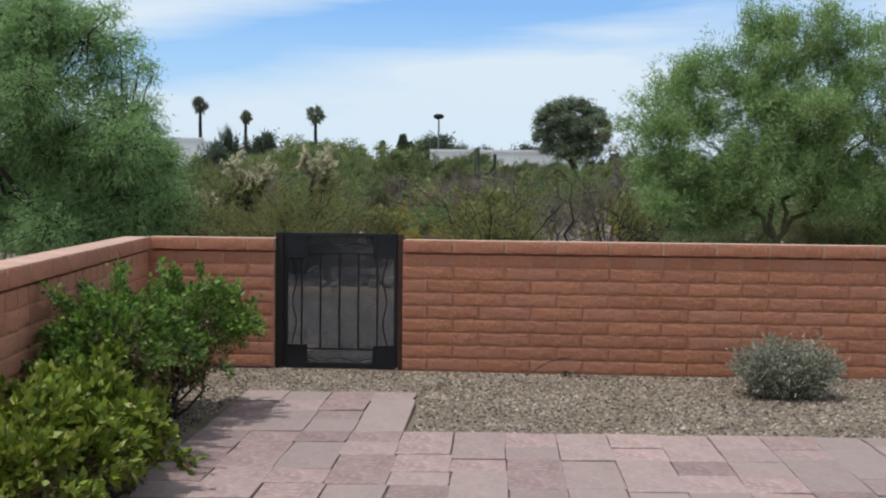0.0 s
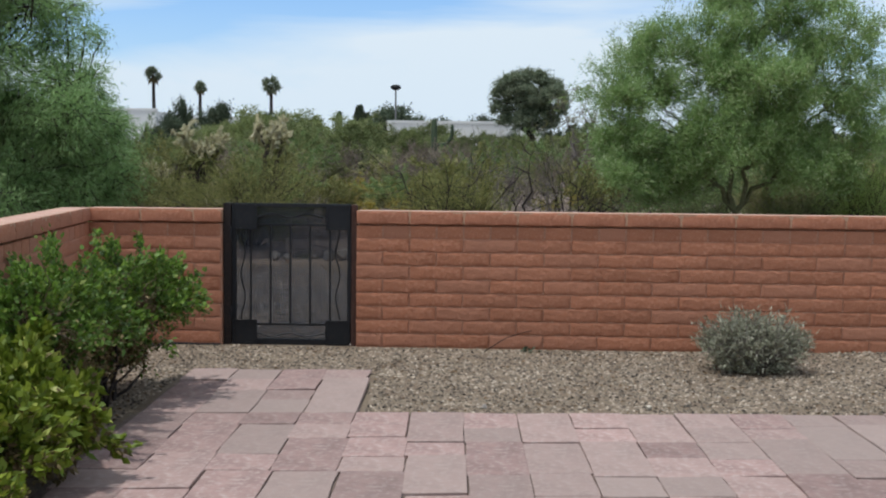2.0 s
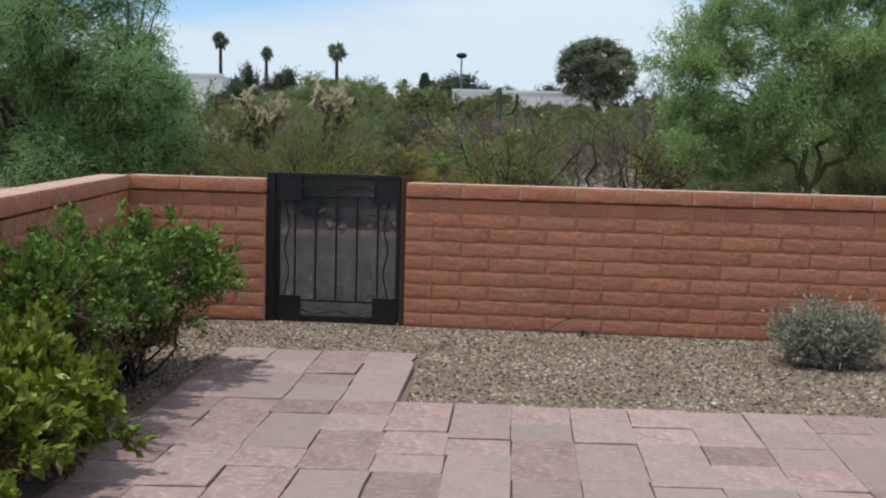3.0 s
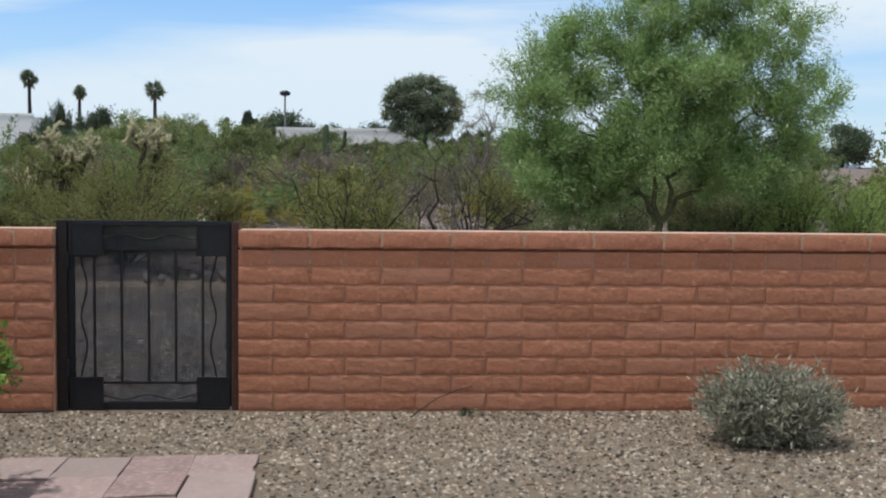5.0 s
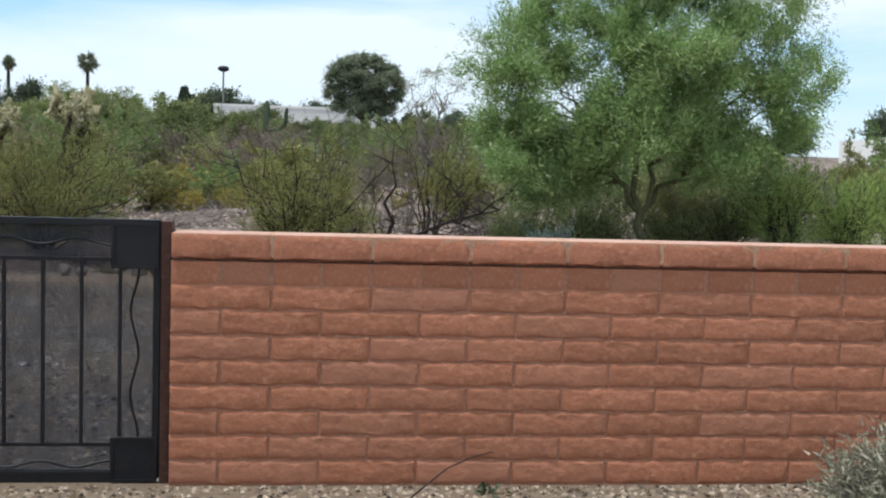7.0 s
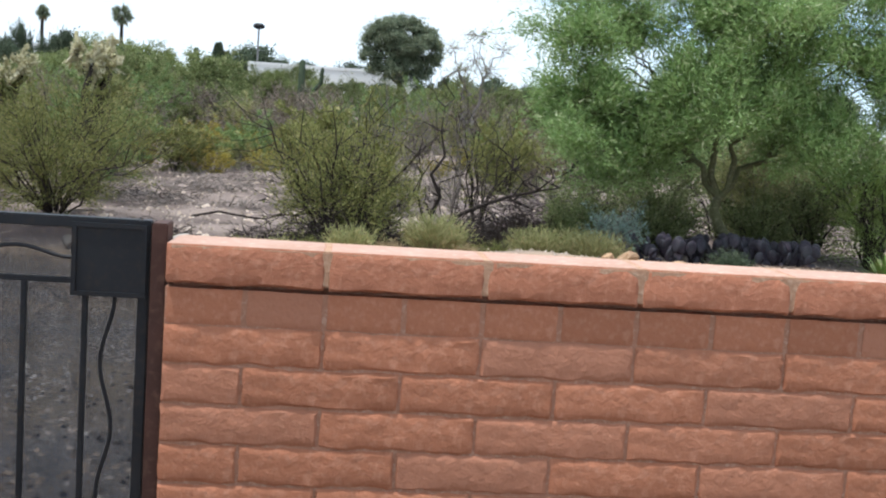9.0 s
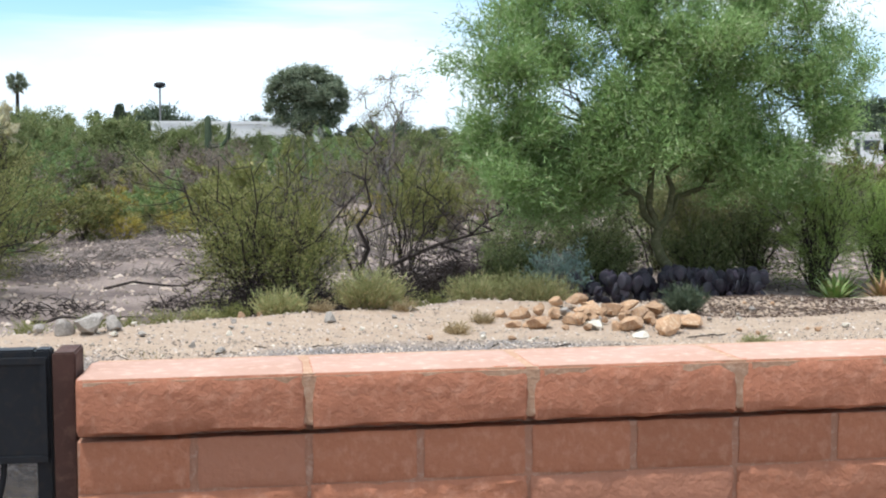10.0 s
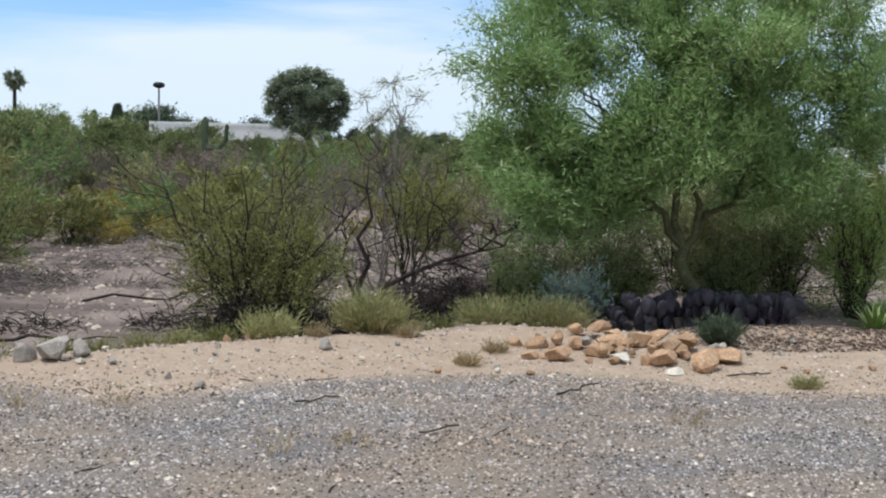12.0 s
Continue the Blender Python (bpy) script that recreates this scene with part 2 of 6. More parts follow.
L_LITTER = leafy("dark_brown_litter", (0.10, 0.072, 0.055), (0.14, 0.10, 0.08), (0.17, 0.13, 0.10), 0.9, 0.0)
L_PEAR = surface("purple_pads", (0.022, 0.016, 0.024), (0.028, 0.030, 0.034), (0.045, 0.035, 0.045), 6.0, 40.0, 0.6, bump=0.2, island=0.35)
L_EUC = leafy("grey_green", (0.11, 0.14, 0.085), (0.22, 0.25, 0.16), (0.32, 0.34, 0.23), 0.8, 0.3)
L_CHOLLA = leafy("pale_straw_spines", (0.46, 0.42, 0.25), (0.64, 0.59, 0.40), (0.80, 0.76, 0.58), 0.8, 0.3)
L_AGAVE = surface("agave_leaf", (0.10, 0.17, 0.04), (0.16, 0.22, 0.06), (0.30, 0.24, 0.14), 3.0, 20.0, 0.5, bump=0.0, island=0.3)
SAGUARO = surface("saguaro_skin", (0.055, 0.075, 0.04), (0.035, 0.05, 0.028), None, 3.0, 20.0, 0.8)
WHITE_WALL = surface("white_stucco", (0.84, 0.83, 0.80), (0.78, 0.77, 0.74), None, 0.3, 10.0, 0.9, bump=0.2)
GREY_ROOF = surface("grey_roof", (0.25, 0.24, 0.23), (0.2, 0.2, 0.2), None, 0.5, 10.0, 0.8, bump=0.0)
GLASS_DARK = surface("dark_window", (0.03, 0.035, 0.04), (0.04, 0.045, 0.05), None, 1.0, 10.0, 0.15, bump=0.0, spec=0.5)
HILL = surface("far_hill", (0.16, 0.20, 0.25), (0.13, 0.17, 0.22), None, 0.01, 1.0, 1.0, bump=0.0)

SCREEN = bpy.data.materials.new("insect_screen")
SCREEN.use_nodes = True
_n, _l = SCREEN.node_tree.nodes, SCREEN.node_tree.links
_b = _n["Principled BSDF"]
_b.inputs["Base Color"].default_value, _b.inputs["Roughness"].default_value = (0.013, 0.017, 0.028, 1), 0.7
_t, _m = _n.new("ShaderNodeBsdfTransparent"), _n.new("ShaderNodeMixShader")
_l.new(noise_node(_n, _l, 9.0, 3.0, 0.5, -1.9, 2.2), _m.inputs["Fac"])
_l.new(_t.outputs["BSDF"], _m.inputs[1])
_l.new(_b.outputs["BSDF"], _m.inputs[2])
_l.new(_m.outputs["Shader"], _n["Material Output"].inputs["Surface"])


EDGE = ((-5.0, 16.2), (7.0, 15.1), (-2.6, 16.0), (-1.6, 15.5), (-0.8, 16.0), (0.7, 16.45), (1.6, 16.5), (2.6, 15.8), (3.6, 15.3))


def ground_material():
    """Tan gravel in the yard, grey gravel behind the wall, then a sandy bank, then stony desert."""
    m, n, l, b = base_material("desert_ground")
    geo = n.new("ShaderNodeNewGeometry")
    sep = n.new("ShaderNodeSeparateXYZ")
    l.new(geo.outputs["Position"], sep.inputs["Vector"])
    wob = noise_node(n, l, 0.9, 5.0, 0.6, 0.0, 1.0)

    def past(y, width, wobble, slope=0.0):
        """1 beyond the line y, its edge uneven."""
        a = n.new("ShaderNodeMath")
        a.operation = "MULTIPLY_ADD"
        l.new(wob, a.inputs[0])
        a.inputs[1].default_value = wobble
        l.new(sep.outputs["Y"], a.inputs[2])
        c = n.new("ShaderNodeMath")
        c.operation = "MULTIPLY_ADD"
        l.new(sep.outputs["X"], c.inputs[0])
        c.inputs[1].default_value = slope
        l.new(a.outputs["Value"], c.inputs[2])
        r = n.new("ShaderNodeMapRange")
        r.inputs["From Min"].default_value, r.inputs["From Max"].default_value = y + wobble / 2, y + wobble / 2 + width
        l.new(c.outputs["Value"], r.inputs["Value"])
        return r.outputs["Result"]

    def bent(edge, width):
        """1 beyond the gravel's curved far edge, which bulges towards the bank in its middle."""
        ramp = n.new("ShaderNodeFloatCurve")
        curve = ramp.mapping.curves[0]
        for i, (u, v) in enumerate(edge):
            if i < 2:
                curve.points[i].location = (u, v)
            else:
                curve.points.new(u, v)
        ramp.mapping.update()
        mr = n.new("ShaderNodeMapRange")
        mr.inputs["From Min"].default_value, mr.inputs["From Max"].default_value = -5.0, 7.0
        l.new(sep.outputs["X"], mr.inputs["Value"])
        l.new(mr.outputs["Result"], ramp.inputs["Value"])
        mm = n.new("ShaderNodeMath")
        mm.operation = "MULTIPLY_ADD"
        l.new(ramp.outputs["Value"], mm.inputs[0])
        mm.inputs[1].default_value, mm.inputs[2].default_value = -2.0, -15.0 - 0.25
        a = n.new("ShaderNodeMath")
        a.operation = "ADD"
        l.new(sep.outputs["Y"], a.inputs[0])
        l.new(mm.outputs["Value"], a.inputs[1])
        c = n.new("ShaderNodeMath")
        c.operation = "MULTIPLY_ADD"
        l.new(wob, c.inputs[0])
        c.inputs[1].default_value = 0.5
        l.new(a.outputs["Value"], c.inputs[2])
        r = n.new("ShaderNodeMapRange")
        r.inputs["From Min"].default_value, r.inputs["From Max"].default_value = -width / 2, width / 2
        l.new(c.outputs["Value"], r.inputs["Value"])
        return r.outputs["Result"]

    past_y = [((x + 5) / 12, (y - 15) / 2) for x, y in EDGE]
    fine = noise_node(n, l, 48.0, 5.0, 0.75, 0.40, 0.60)
    mid = noise_node(n, l, 6.0, 5.0, 0.6, 0.35, 0.65)
    big = noise_node(n, l, 0.7, 5.0, 0.6, 0.4, 0.6)
    yard = mix_node(n, l, "MIX", mix_node(n, l, "MIX", (0.13, 0.10, 0.07), (0.25, 0.20, 0.14), fine), (0.16, 0.115, 0.08), mid)
    grey = mix_node(n, l, "MIX", mix_node(n, l, "MIX", (0.075, 0.066, 0.062), (0.25, 0.225, 0.215), fine), (0.22, 0.175, 0.135), big)
    sand = mix_node(n, l, "MIX", mix_node(n, l, "MIX", (0.32, 0.235, 0.165), (0.46, 0.36, 0.27), fine), (0.34, 0.25, 0.18), mid)
    wild = mix_node(n, l, "MIX", mix_node(n, l, "MIX", (0.18, 0.135, 0.115), (0.30, 0.24, 0.205), fine), (0.12, 0.09, 0.08), big)
    col = mix_node(n, l, "MIX", yard, grey, past(8.5, 0.1, 0.0))
    col = mix_node(n, l, "MIX", col, sand, bent(past_y, 0.35))
    col = mix_node(n, l, "MIX", col, wild, past(18.35, 0.5, 1.0, -0.12))
    l.new(col, b.inputs["Base Color"])
    b.inputs["Roughness"].default_value = 0.97
    bp = n.new("ShaderNodeBump")
    bp.inputs["Strength"].default_value, bp.inputs["Distance"].default_value = 0.7, 0.012
    l.new(noise_node(n, l, 45.0, 6.0, 0.7, 0.0, 1.0), bp.inputs["Height"])
    l.new(bp.outputs["Normal"], b.inputs["Normal"])
    return m


GROUND = ground_material()


# ---------- building helpers ----------
def np_mesh(name, verts, faces):
    """A mesh from an array of places and an array (or list of arrays) of faces."""
    me = bpy.data.meshes.new(name)
    groups = faces if isinstance(faces, list) else [faces]
    groups = [g for g in groups if len(g)]
    verts = np.asarray(verts, np.float32)
    me.vertices.add(len(verts))
    me.vertices.foreach_set("co", verts.ravel())
    loops = np.concatenate([g.ravel() for g in groups]).astype(np.int32)
    sizes = np.concatenate([np.full(len(g), g.shape[1]) for g in groups]).astype(np.int32)
    me.loops.add(len(loops))
    me.loops.foreach_set("vertex_index", loops)
    me.polygons.add(len(sizes))
    me.polygons.foreach_set("loop_start", np.concatenate([[0], np.cumsum(sizes)[:-1]]).astype(np.int32))
    me.update(calc_edges=True)
    return me


def part(name, data, material, parent=None, label="", smooth=False):
    """One mesh object, of a bmesh or a mesh, under a thing or a part."""
    if isinstance(data, bmesh.types.BMesh):
        bmesh.ops.recalc_face_normals(data, faces=data.faces)
        me = bpy.data.meshes.new(name)
        data.to_mesh(me)
        data.free()
    else:
        me = data
    if material is not None and not me.materials:
        me.materials.append(material)
    if smooth:
        me.polygons.foreach_set("use_smooth", [True] * len(me.polygons))
    ob = new(name, me)
    ob.parent = parent
    return tagged(ob, label)


def thing(name, label, category, at=(0, 0, 0), turn=0.0, group=""):
    e = new(name)
    e.matrix_world = pose(*at, 0, 0, turn)
    return tagged(e, label, category, group)


def box(bm, lo, hi, bevel=0.0):
    """A box from corner to corner, its edges rounded."""
    lo, hi = Vector(lo), Vector(hi)
    r = bmesh.ops.create_cube(bm, size=1.0, matrix=Matrix.Translation((lo + hi) / 2) @ Matrix.Diagonal((*(hi - lo), 1)))
    if bevel:
        edges = {e for v in r["verts"] for e in v.link_edges}
        bmesh.ops.bevel(bm, geom=list(edges), offset=bevel, segments=2, affect="EDGES")


def box_part(name, lo, hi, material, parent, bevel=0.002, label=""):
    bm = bmesh.new()
    box(bm, lo, hi, bevel)
    return part(name, bm, material, parent, label)


def tubes(paths, sides=5):
    """Tapered limbs along paths of (place, radius)."""
    vs, fs, n = [], [], 0
    ang = np.linspace(0, 2 * np.pi, sides, endpoint=False)
    for path in paths:
        p = np.array([q[0] for q in path], float)
        r = np.array([q[1] for q in path], float)
        d = np.gradient(p, axis=0)
        d /= np.linalg.norm(d, axis=1)[:, None] + 1e-9
        ref = np.array([0.31, 0.87, 0.2]) if abs(d[0, 2]) > 0.5 else np.array([0.1, 0.1, 1.0])
        u = np.cross(d, ref)
        u /= np.linalg.norm(u, axis=1)[:, None] + 1e-9
        w = np.cross(d, u)
        ring = p[:, None] + r[:, None, None] * (np.cos(ang)[None, :, None] * u[:, None] + np.sin(ang)[None, :, None] * w[:, None])
        vs.append(ring.reshape(-1, 3))
        k = len(p)
        i, j = np.meshgrid(np.arange(k - 1), np.arange(sides), indexing="ij")
        a, b2 = i * sides + j, i * sides + (j + 1) % sides
        fs.append((np.stack([a, b2, b2 + sides, a + sides], -1).reshape(-1, 4)) + n)
        n += k * sides
    return np_mesh("limbs", np.concatenate(vs), np.concatenate(fs))


def unit(v):
    return v / (np.linalg.norm(v, axis=-1, keepdims=True) + 1e-9)


def leaf_mesh(rng, at, way, length, width, fold=0.0):
    """Leaves as small lozenges that start at their twigs, or as plain wedges where fold is under 0."""
    n = len(at)
    way = unit(way)
    side = unit(np.cross(way, rng.normal(size=(n, 3))))
    ln = length * rng.uniform(0.6, 1.35, (n, 1))
    wd = width * rng.uniform(0.7, 1.3, (n, 1)) / 2
    if fold < 0:
        v = np.stack([at - side * wd, at + side * wd, at + way * ln], 1).reshape(-1, 3)
        return np_mesh("leaves", v, np.arange(3 * n).reshape(n, 3))
    up = np.cross(way, side) * wd * fold
    v = np.stack([at, at + way * ln * 0.45 + side * wd + up, at + way * ln, at + way * ln * 0.45 - side * wd + up], 1).reshape(-1, 3)
    return np_mesh("leaves", v, np.arange(4 * n).reshape(n, 4))


def curve_path(rng, p, q, r0, r1, wander, n=5):
    """A wandering way from p to q that thins from r0 to r1."""
    p, q = np.array(p, float), np.array(q, float)
    t = np.linspace(0, 1, n)
    off = rng.normal(size=(n, 3)) * wander * np.linalg.norm(q - p)
    off[0] = off[-1] = 0
    return [(p + (q - p) * a + o, r0 + (r1 - r0) * a) for a, o in zip(t, off)]


def along(rng, paths, count, lo=0.2, jitter=0.02, out=0.6, up=0.2):
    """Places and ways of leaves along twigs."""
    pts = np.array([[q[0] for q in p] for p in paths])
    k = rng.integers(0, len(paths), count)
    t = rng.uniform(lo, 1, count) ** 0.8 * (pts.shape[1] - 1)
    i = np.minimum(t.astype(int), pts.shape[1] - 2)
    f = (t - i)[:, None]
    a, b2 = pts[k, i], pts[k, i + 1]
    at = a + (b2 - a) * f + rng.normal(size=(count, 3)) * jitter
    way = unit(b2 - a) + rng.normal(size=(count, 3)) * out + np.array([0, 0, up])
    return at, way


def shrub(name, label, category, rng, height, radius, stems, twigs_each, leaf_count, leaf, leaf_len, leaf_w, bark, at=(0, 0, 0), group="", base=0.06, stem_r=0.012, lean=0.9, low=0.25, jitter=0.03, droop=0.0, fold=-1.0, bare=0, top_mat=None, turn=0.0):
    """Many stems fanning from the ground, forking into twigs that carry the leaves."""
    e = thing(name, label, category, at, turn, group)
    main, twigs = [], []
    for s in range(stems):
        a = rng.uniform(0, 2 * np.pi)
        k = math.sqrt(rng.uniform(0.02, 1)) * lean
        tip = np.array([math.cos(a) * radius * k, math.sin(a) * radius * k, height * (1 - 0.45 * k * k) * rng.uniform(0.75, 1.0)])
        root = np.array([math.cos(a) * base, math.sin(a) * base, -0.03])
        mid = root + (tip - root) * np.array([0.4, 0.4, 0.55])
        path = curve_path(rng, root, mid, stem_r, stem_r * 0.7, 0.06, 4) + curve_path(rng, mid, tip, stem_r * 0.7, stem_r * 0.2, 0.07, 4)[1:]
        main.append(path)
        for _ in range(twigs_each):
            i = rng.integers(1, len(path) - 1)
            p = path[i][0] + (path[i + 1][0] - path[i][0]) * rng.uniform()
            out = unit(p - root + rng.normal(size=3) * 0.5 * height + np.array([p[0], p[1], 0]) * 0.8)
            q = p + out * height * rng.uniform(0.16, 0.42)
            q[2] = max(q[2] - droop * height, 0.05)
            f = math.hypot(q[0], q[1]) / radius
            if f > 1.15:
                q[:2] *= 1.15 / f
            twigs.append(curve_path(rng, p, q, stem_r * 0.35, stem_r * 0.1, 0.08, 4))
    tagged(part("branchwork", tubes(main, 5), bark, e), kind="stuff")
    tagged(part("twig_mass", tubes(twigs, 3), bark, e), kind="stuff")
    if leaf_count:
        ends = [p[-4:] for p in main] + twigs * 2
        pl, wy = along(rng, ends, leaf_count, low, jitter)
        pl[:, 2] = np.maximum(pl[:, 2], 0.02)
        part("foliage", leaf_mesh(rng, pl, wy, leaf_len, leaf_w, fold), leaf, e)
    if top_mat:
        ends = sorted(twigs, key=lambda w: -w[-1][0][2])[: max(3, len(twigs) // 3)]
        pl, wy = along(rng, ends, leaf_count // 3, 0.3, jitter)
        part("new_growth", leaf_mesh(rng, pl, wy, leaf_len, leaf_w, 0.3), top_mat, e)
    return e


def depth_of(blobs):
    return max(abs(b[0]) for b in blobs)


def crown_tree(name, label, category, rng, at, fork, trunk_r, blobs, twigs_per, leaves_per, leaf, leaf_len, leaf_w, bark, hang=0.0, lean=(0, 0), group="", wisps=0.9, mains=None, tufts=0):
    """A trunk that forks into limbs, each ending in a mass of twigs; blobs: (x, y, z, radius) of the masses from the foot."""
    e = thing(name, label, category, at, 0, group)
    f = np.array([lean[0], lean[1], fork])
    trunk = [curve_path(rng, (0, 0, -0.1), f, trunk_r * 1.25, trunk_r * 0.85, 0.05, 6)]
    limbs, twigs = [], []
    mains = mains or [tuple(np.array([math.cos(a) * 0.45 * depth_of(blobs), math.sin(a) * 0.3 * depth_of(blobs), fork + 0.55 * (max(b[2] for b in blobs) - fork)])) for a in (0.4, 2.3, 4.2)]
    for m in mains:
        limbs.append(curve_path(rng, f, m, trunk_r * 0.68, trunk_r * 0.25, 0.028 if tufts else 0.05, 9))
    joints = np.array([p[0] for l in limbs for p in l[2:]])
    for x, y, z, r in blobs:
        c = np.array([x, y, z])
        d = np.linalg.norm(joints - c, axis=1) + 1.2 * np.maximum(joints[:, 2] - z + 0.15, 0)
        limbs.append(curve_path(rng, joints[d.argmin()], c, trunk_r * (0.2 if tufts else 0.24), trunk_r * 0.07, 0.045, 6))
        for _ in range(int(tufts * r * r) + (2 if tufts else 0)):
            d = unit(rng.normal(size=3) + np.array([0, 0, 0.25]))
            p = c + d * r * rng.uniform(0.55, 1.0) * np.array([1, 1, 0.9])
            spread, lead = rng.uniform(0.13, 0.24), unit(d + np.array([0, 0, 0.5]) + rng.normal(size=3) * 0.5)
            twigs.append(curve_path(rng, c + d * r * 0.2, p, trunk_r * 0.10, trunk_r * 0.04, 0.08, 5))
            for _ in range(int(twigs_per * 0.1)):
                w = unit(lead * 1.5 + rng.normal(size=3) * 0.62)
                w[2] -= hang * 0.6
                tip = p + w * spread * rng.uniform(0.7, 3.0)
                tip[2] = max(tip[2], fork + rng.uniform(0.1, 0.5))
                twigs.append(curve_path(rng, p + rng.normal(size=3) * 0.04, tip, trunk_r * 0.04, trunk_r * 0.02, 0.08, 5))
        for _ in range(0 if tufts else max(3, int(twigs_per * r * r))):
            d = unit(rng.normal(size=3))
            p = c + d * r * rng.uniform(0.0, 0.35)
            q = c + unit(d + rng.normal(size=3) * 0.3) * r * rng.uniform(0.55, 1.25) * np.array([1, 1, 0.85])
            q[2] -= hang * r * rng.uniform(0, 1)
            twigs.append(curve_path(rng, p, q, trunk_r * 0.10, trunk_r * 0.02, 0.08, 5))
    part("trunk", tubes(trunk, 9), bark, e, smooth=True)
    for limb in limbs:
        part("limb", tubes([limb], 6), bark, e, smooth=True)
    tagged(part("twig_mass", tubes(twigs, 3), bark, e), kind="stuff")
    pl, wy = along(rng, twigs, int(leaves_per * len(twigs)), 0.15, leaf_len * wisps, 0.7, -hang)
    part("foliage", leaf_mesh(rng, pl, wy, leaf_len, leaf_w, -1), leaf, e)
    return e


def blob_cloud(rng, n, rx, ry, z0, z1, r0, r1, top=1.0):
    """Masses spread through an egg-shaped crown."""
    out = []
    for _ in range(n):
        a, k, h = rng.uniform(0, 2 * np.pi), math.sqrt(rng.uniform(0, 1)), rng.uniform(0, 1)
        w = math.sin(math.pi * min(1, 0.22 + 0.72 * h)) ** 0.7
        out.append((math.cos(a) * k * rx * w, math.sin(a) * k * ry * w, z0 + (z1 - z0) * h, rng.uniform(r0, r1)))
    return out


def stone_mesh(rng, flat=0.7, sub=2):
    """An angular stone about 1 across."""
    bm = bmesh.new()
    bmesh.ops.create_icosphere(bm, subdivisions=sub, radius=0.5)
    cuts = [(unit(rng.normal(size=3)), rng.uniform(0.19, 0.36)) for _ in range(9)]
    for v in bm.verts:
        c = np.array(v.co)
        for nrm, dist in cuts:
            over = c @ nrm - dist
            if over > 0:
                c = c - nrm * over
        v.co = Vector(c * np.array([1, 0.85, flat])) * (1 + 0.05 * noise.noise(Vector(c) * 4))
    me = bpy.data.meshes.new("stone")
    bm.to_mesh(me)
    bm.free()
    return me


def pebbles(rng, xy, z, size, flat=0.55):
    """Loose pebbles, eight faces each."""
    n = len(xy)
    s = size * rng.uniform(0.5, 1.5, n)
    o = np.array([[1, 0, 0], [0, 1, 0], [-1, 0, 0], [0, -1, 0], [0, 0, 1], [0, 0, -1]], float)
    v = o[None] * rng.uniform(0.35, 0.65, (n, 6, 1)) * s[:, None, None]
    v[:, :, 2] *= flat
    v[:, :4, 2] += rng.uniform(-0.15, 0.15, (n, 4)) * s[:, None]
    a = rng.uniform(0, 2 * np.pi, n)
    c, sn = np.cos(a)[:, None], np.sin(a)[:, None]
    x, y = v[:, :, 0] * c - v[:, :, 1] * sn, v[:, :, 0] * sn + v[:, :, 1] * c
    v = np.stack([x + xy[:, :1], y + xy[:, 1:2], v[:, :, 2] + z[:, None] + (s * 0.1)[:, None]], -1)
    f = np.array([[0, 1, 4], [1, 2, 4], [2, 3, 4], [3, 0, 4]])
    v = v[:, :5]
    v[:, :4, 2] -= 0.12 * s[:, None]
    return np_mesh("pebbles", v.reshape(-1, 3), (f[None] + 5 * np.arange(n)[:, None, None]).reshape(-1, 3))


# ---------- ground ----------
WALL_Y = 8.43
TOP = 1.04
B = 0.4064
COURSES = (0.935, 0.832, 0.729, 0.625, 0.521, 0.418, 0.314, 0.21, 0.107, 0.003, -0.1)


def ground_z(x, y):
    x, y = np.asarray(x, float), np.asarray(y, float)
    out = np.interp(y, [8.5, 8.6, 9, 14, 16.5, 17.6, 18.3, 19.5, 24, 40, 60, 120, 160, 400, 3000], [0, -0.05, -0.1, -0.11, -0.12, -0.13, -0.14, -0.17, -0.2, -0.1, 0.6, 2.6, 3.0, 4.0, 4.0])
    crest = np.interp(x, [-4, -2.8, -2.2, -1.5, -0.7, 1.0, 1.7, 3.6, 5.5], [16.9, 17.0, 17.2, 17.9, 18.1, 18.75, 18.9, 18.5, 18.5])
    u = y - crest
    out = out + np.where((y > 14) & (y < 24), np.interp(u, [-2.4, -0.7, -0.15, 0.0, 0.5, 1.5, 4.0], [0, 0.07, 0.11, 0.10, -0.07, -0.08, 0.0]), 0)
    lump = 0.5 * np.sin(x * 0.9 + 0.4 * y) * np.sin(y * 0.7 - 0.3 * x) + 0.5 * np.sin(x * 2.3 + 1.1) * np.sin(y * 1.9) + 0.35 * np.sin(x * 4.1 + y * 2.3) * np.sin(y * 5.0 - x)
    amp = np.interp(y, [8.6, 12, 17, 20, 40, 100], [0, 0.012, 0.045, 0.06, 0.12, 0.3])
    slope = np.interp(y, [6.2, 8.4, 8.6], [0, 1, 0]) * np.clip((x - 1.0) / 1.6, 0, 1) * 0.025
    return out + lump * amp + slope


def graded(stops):
    """Grid lines: (start, end, step) stretches."""
    return np.concatenate([np.arange(a, b2, s) for a, b2, s in stops])


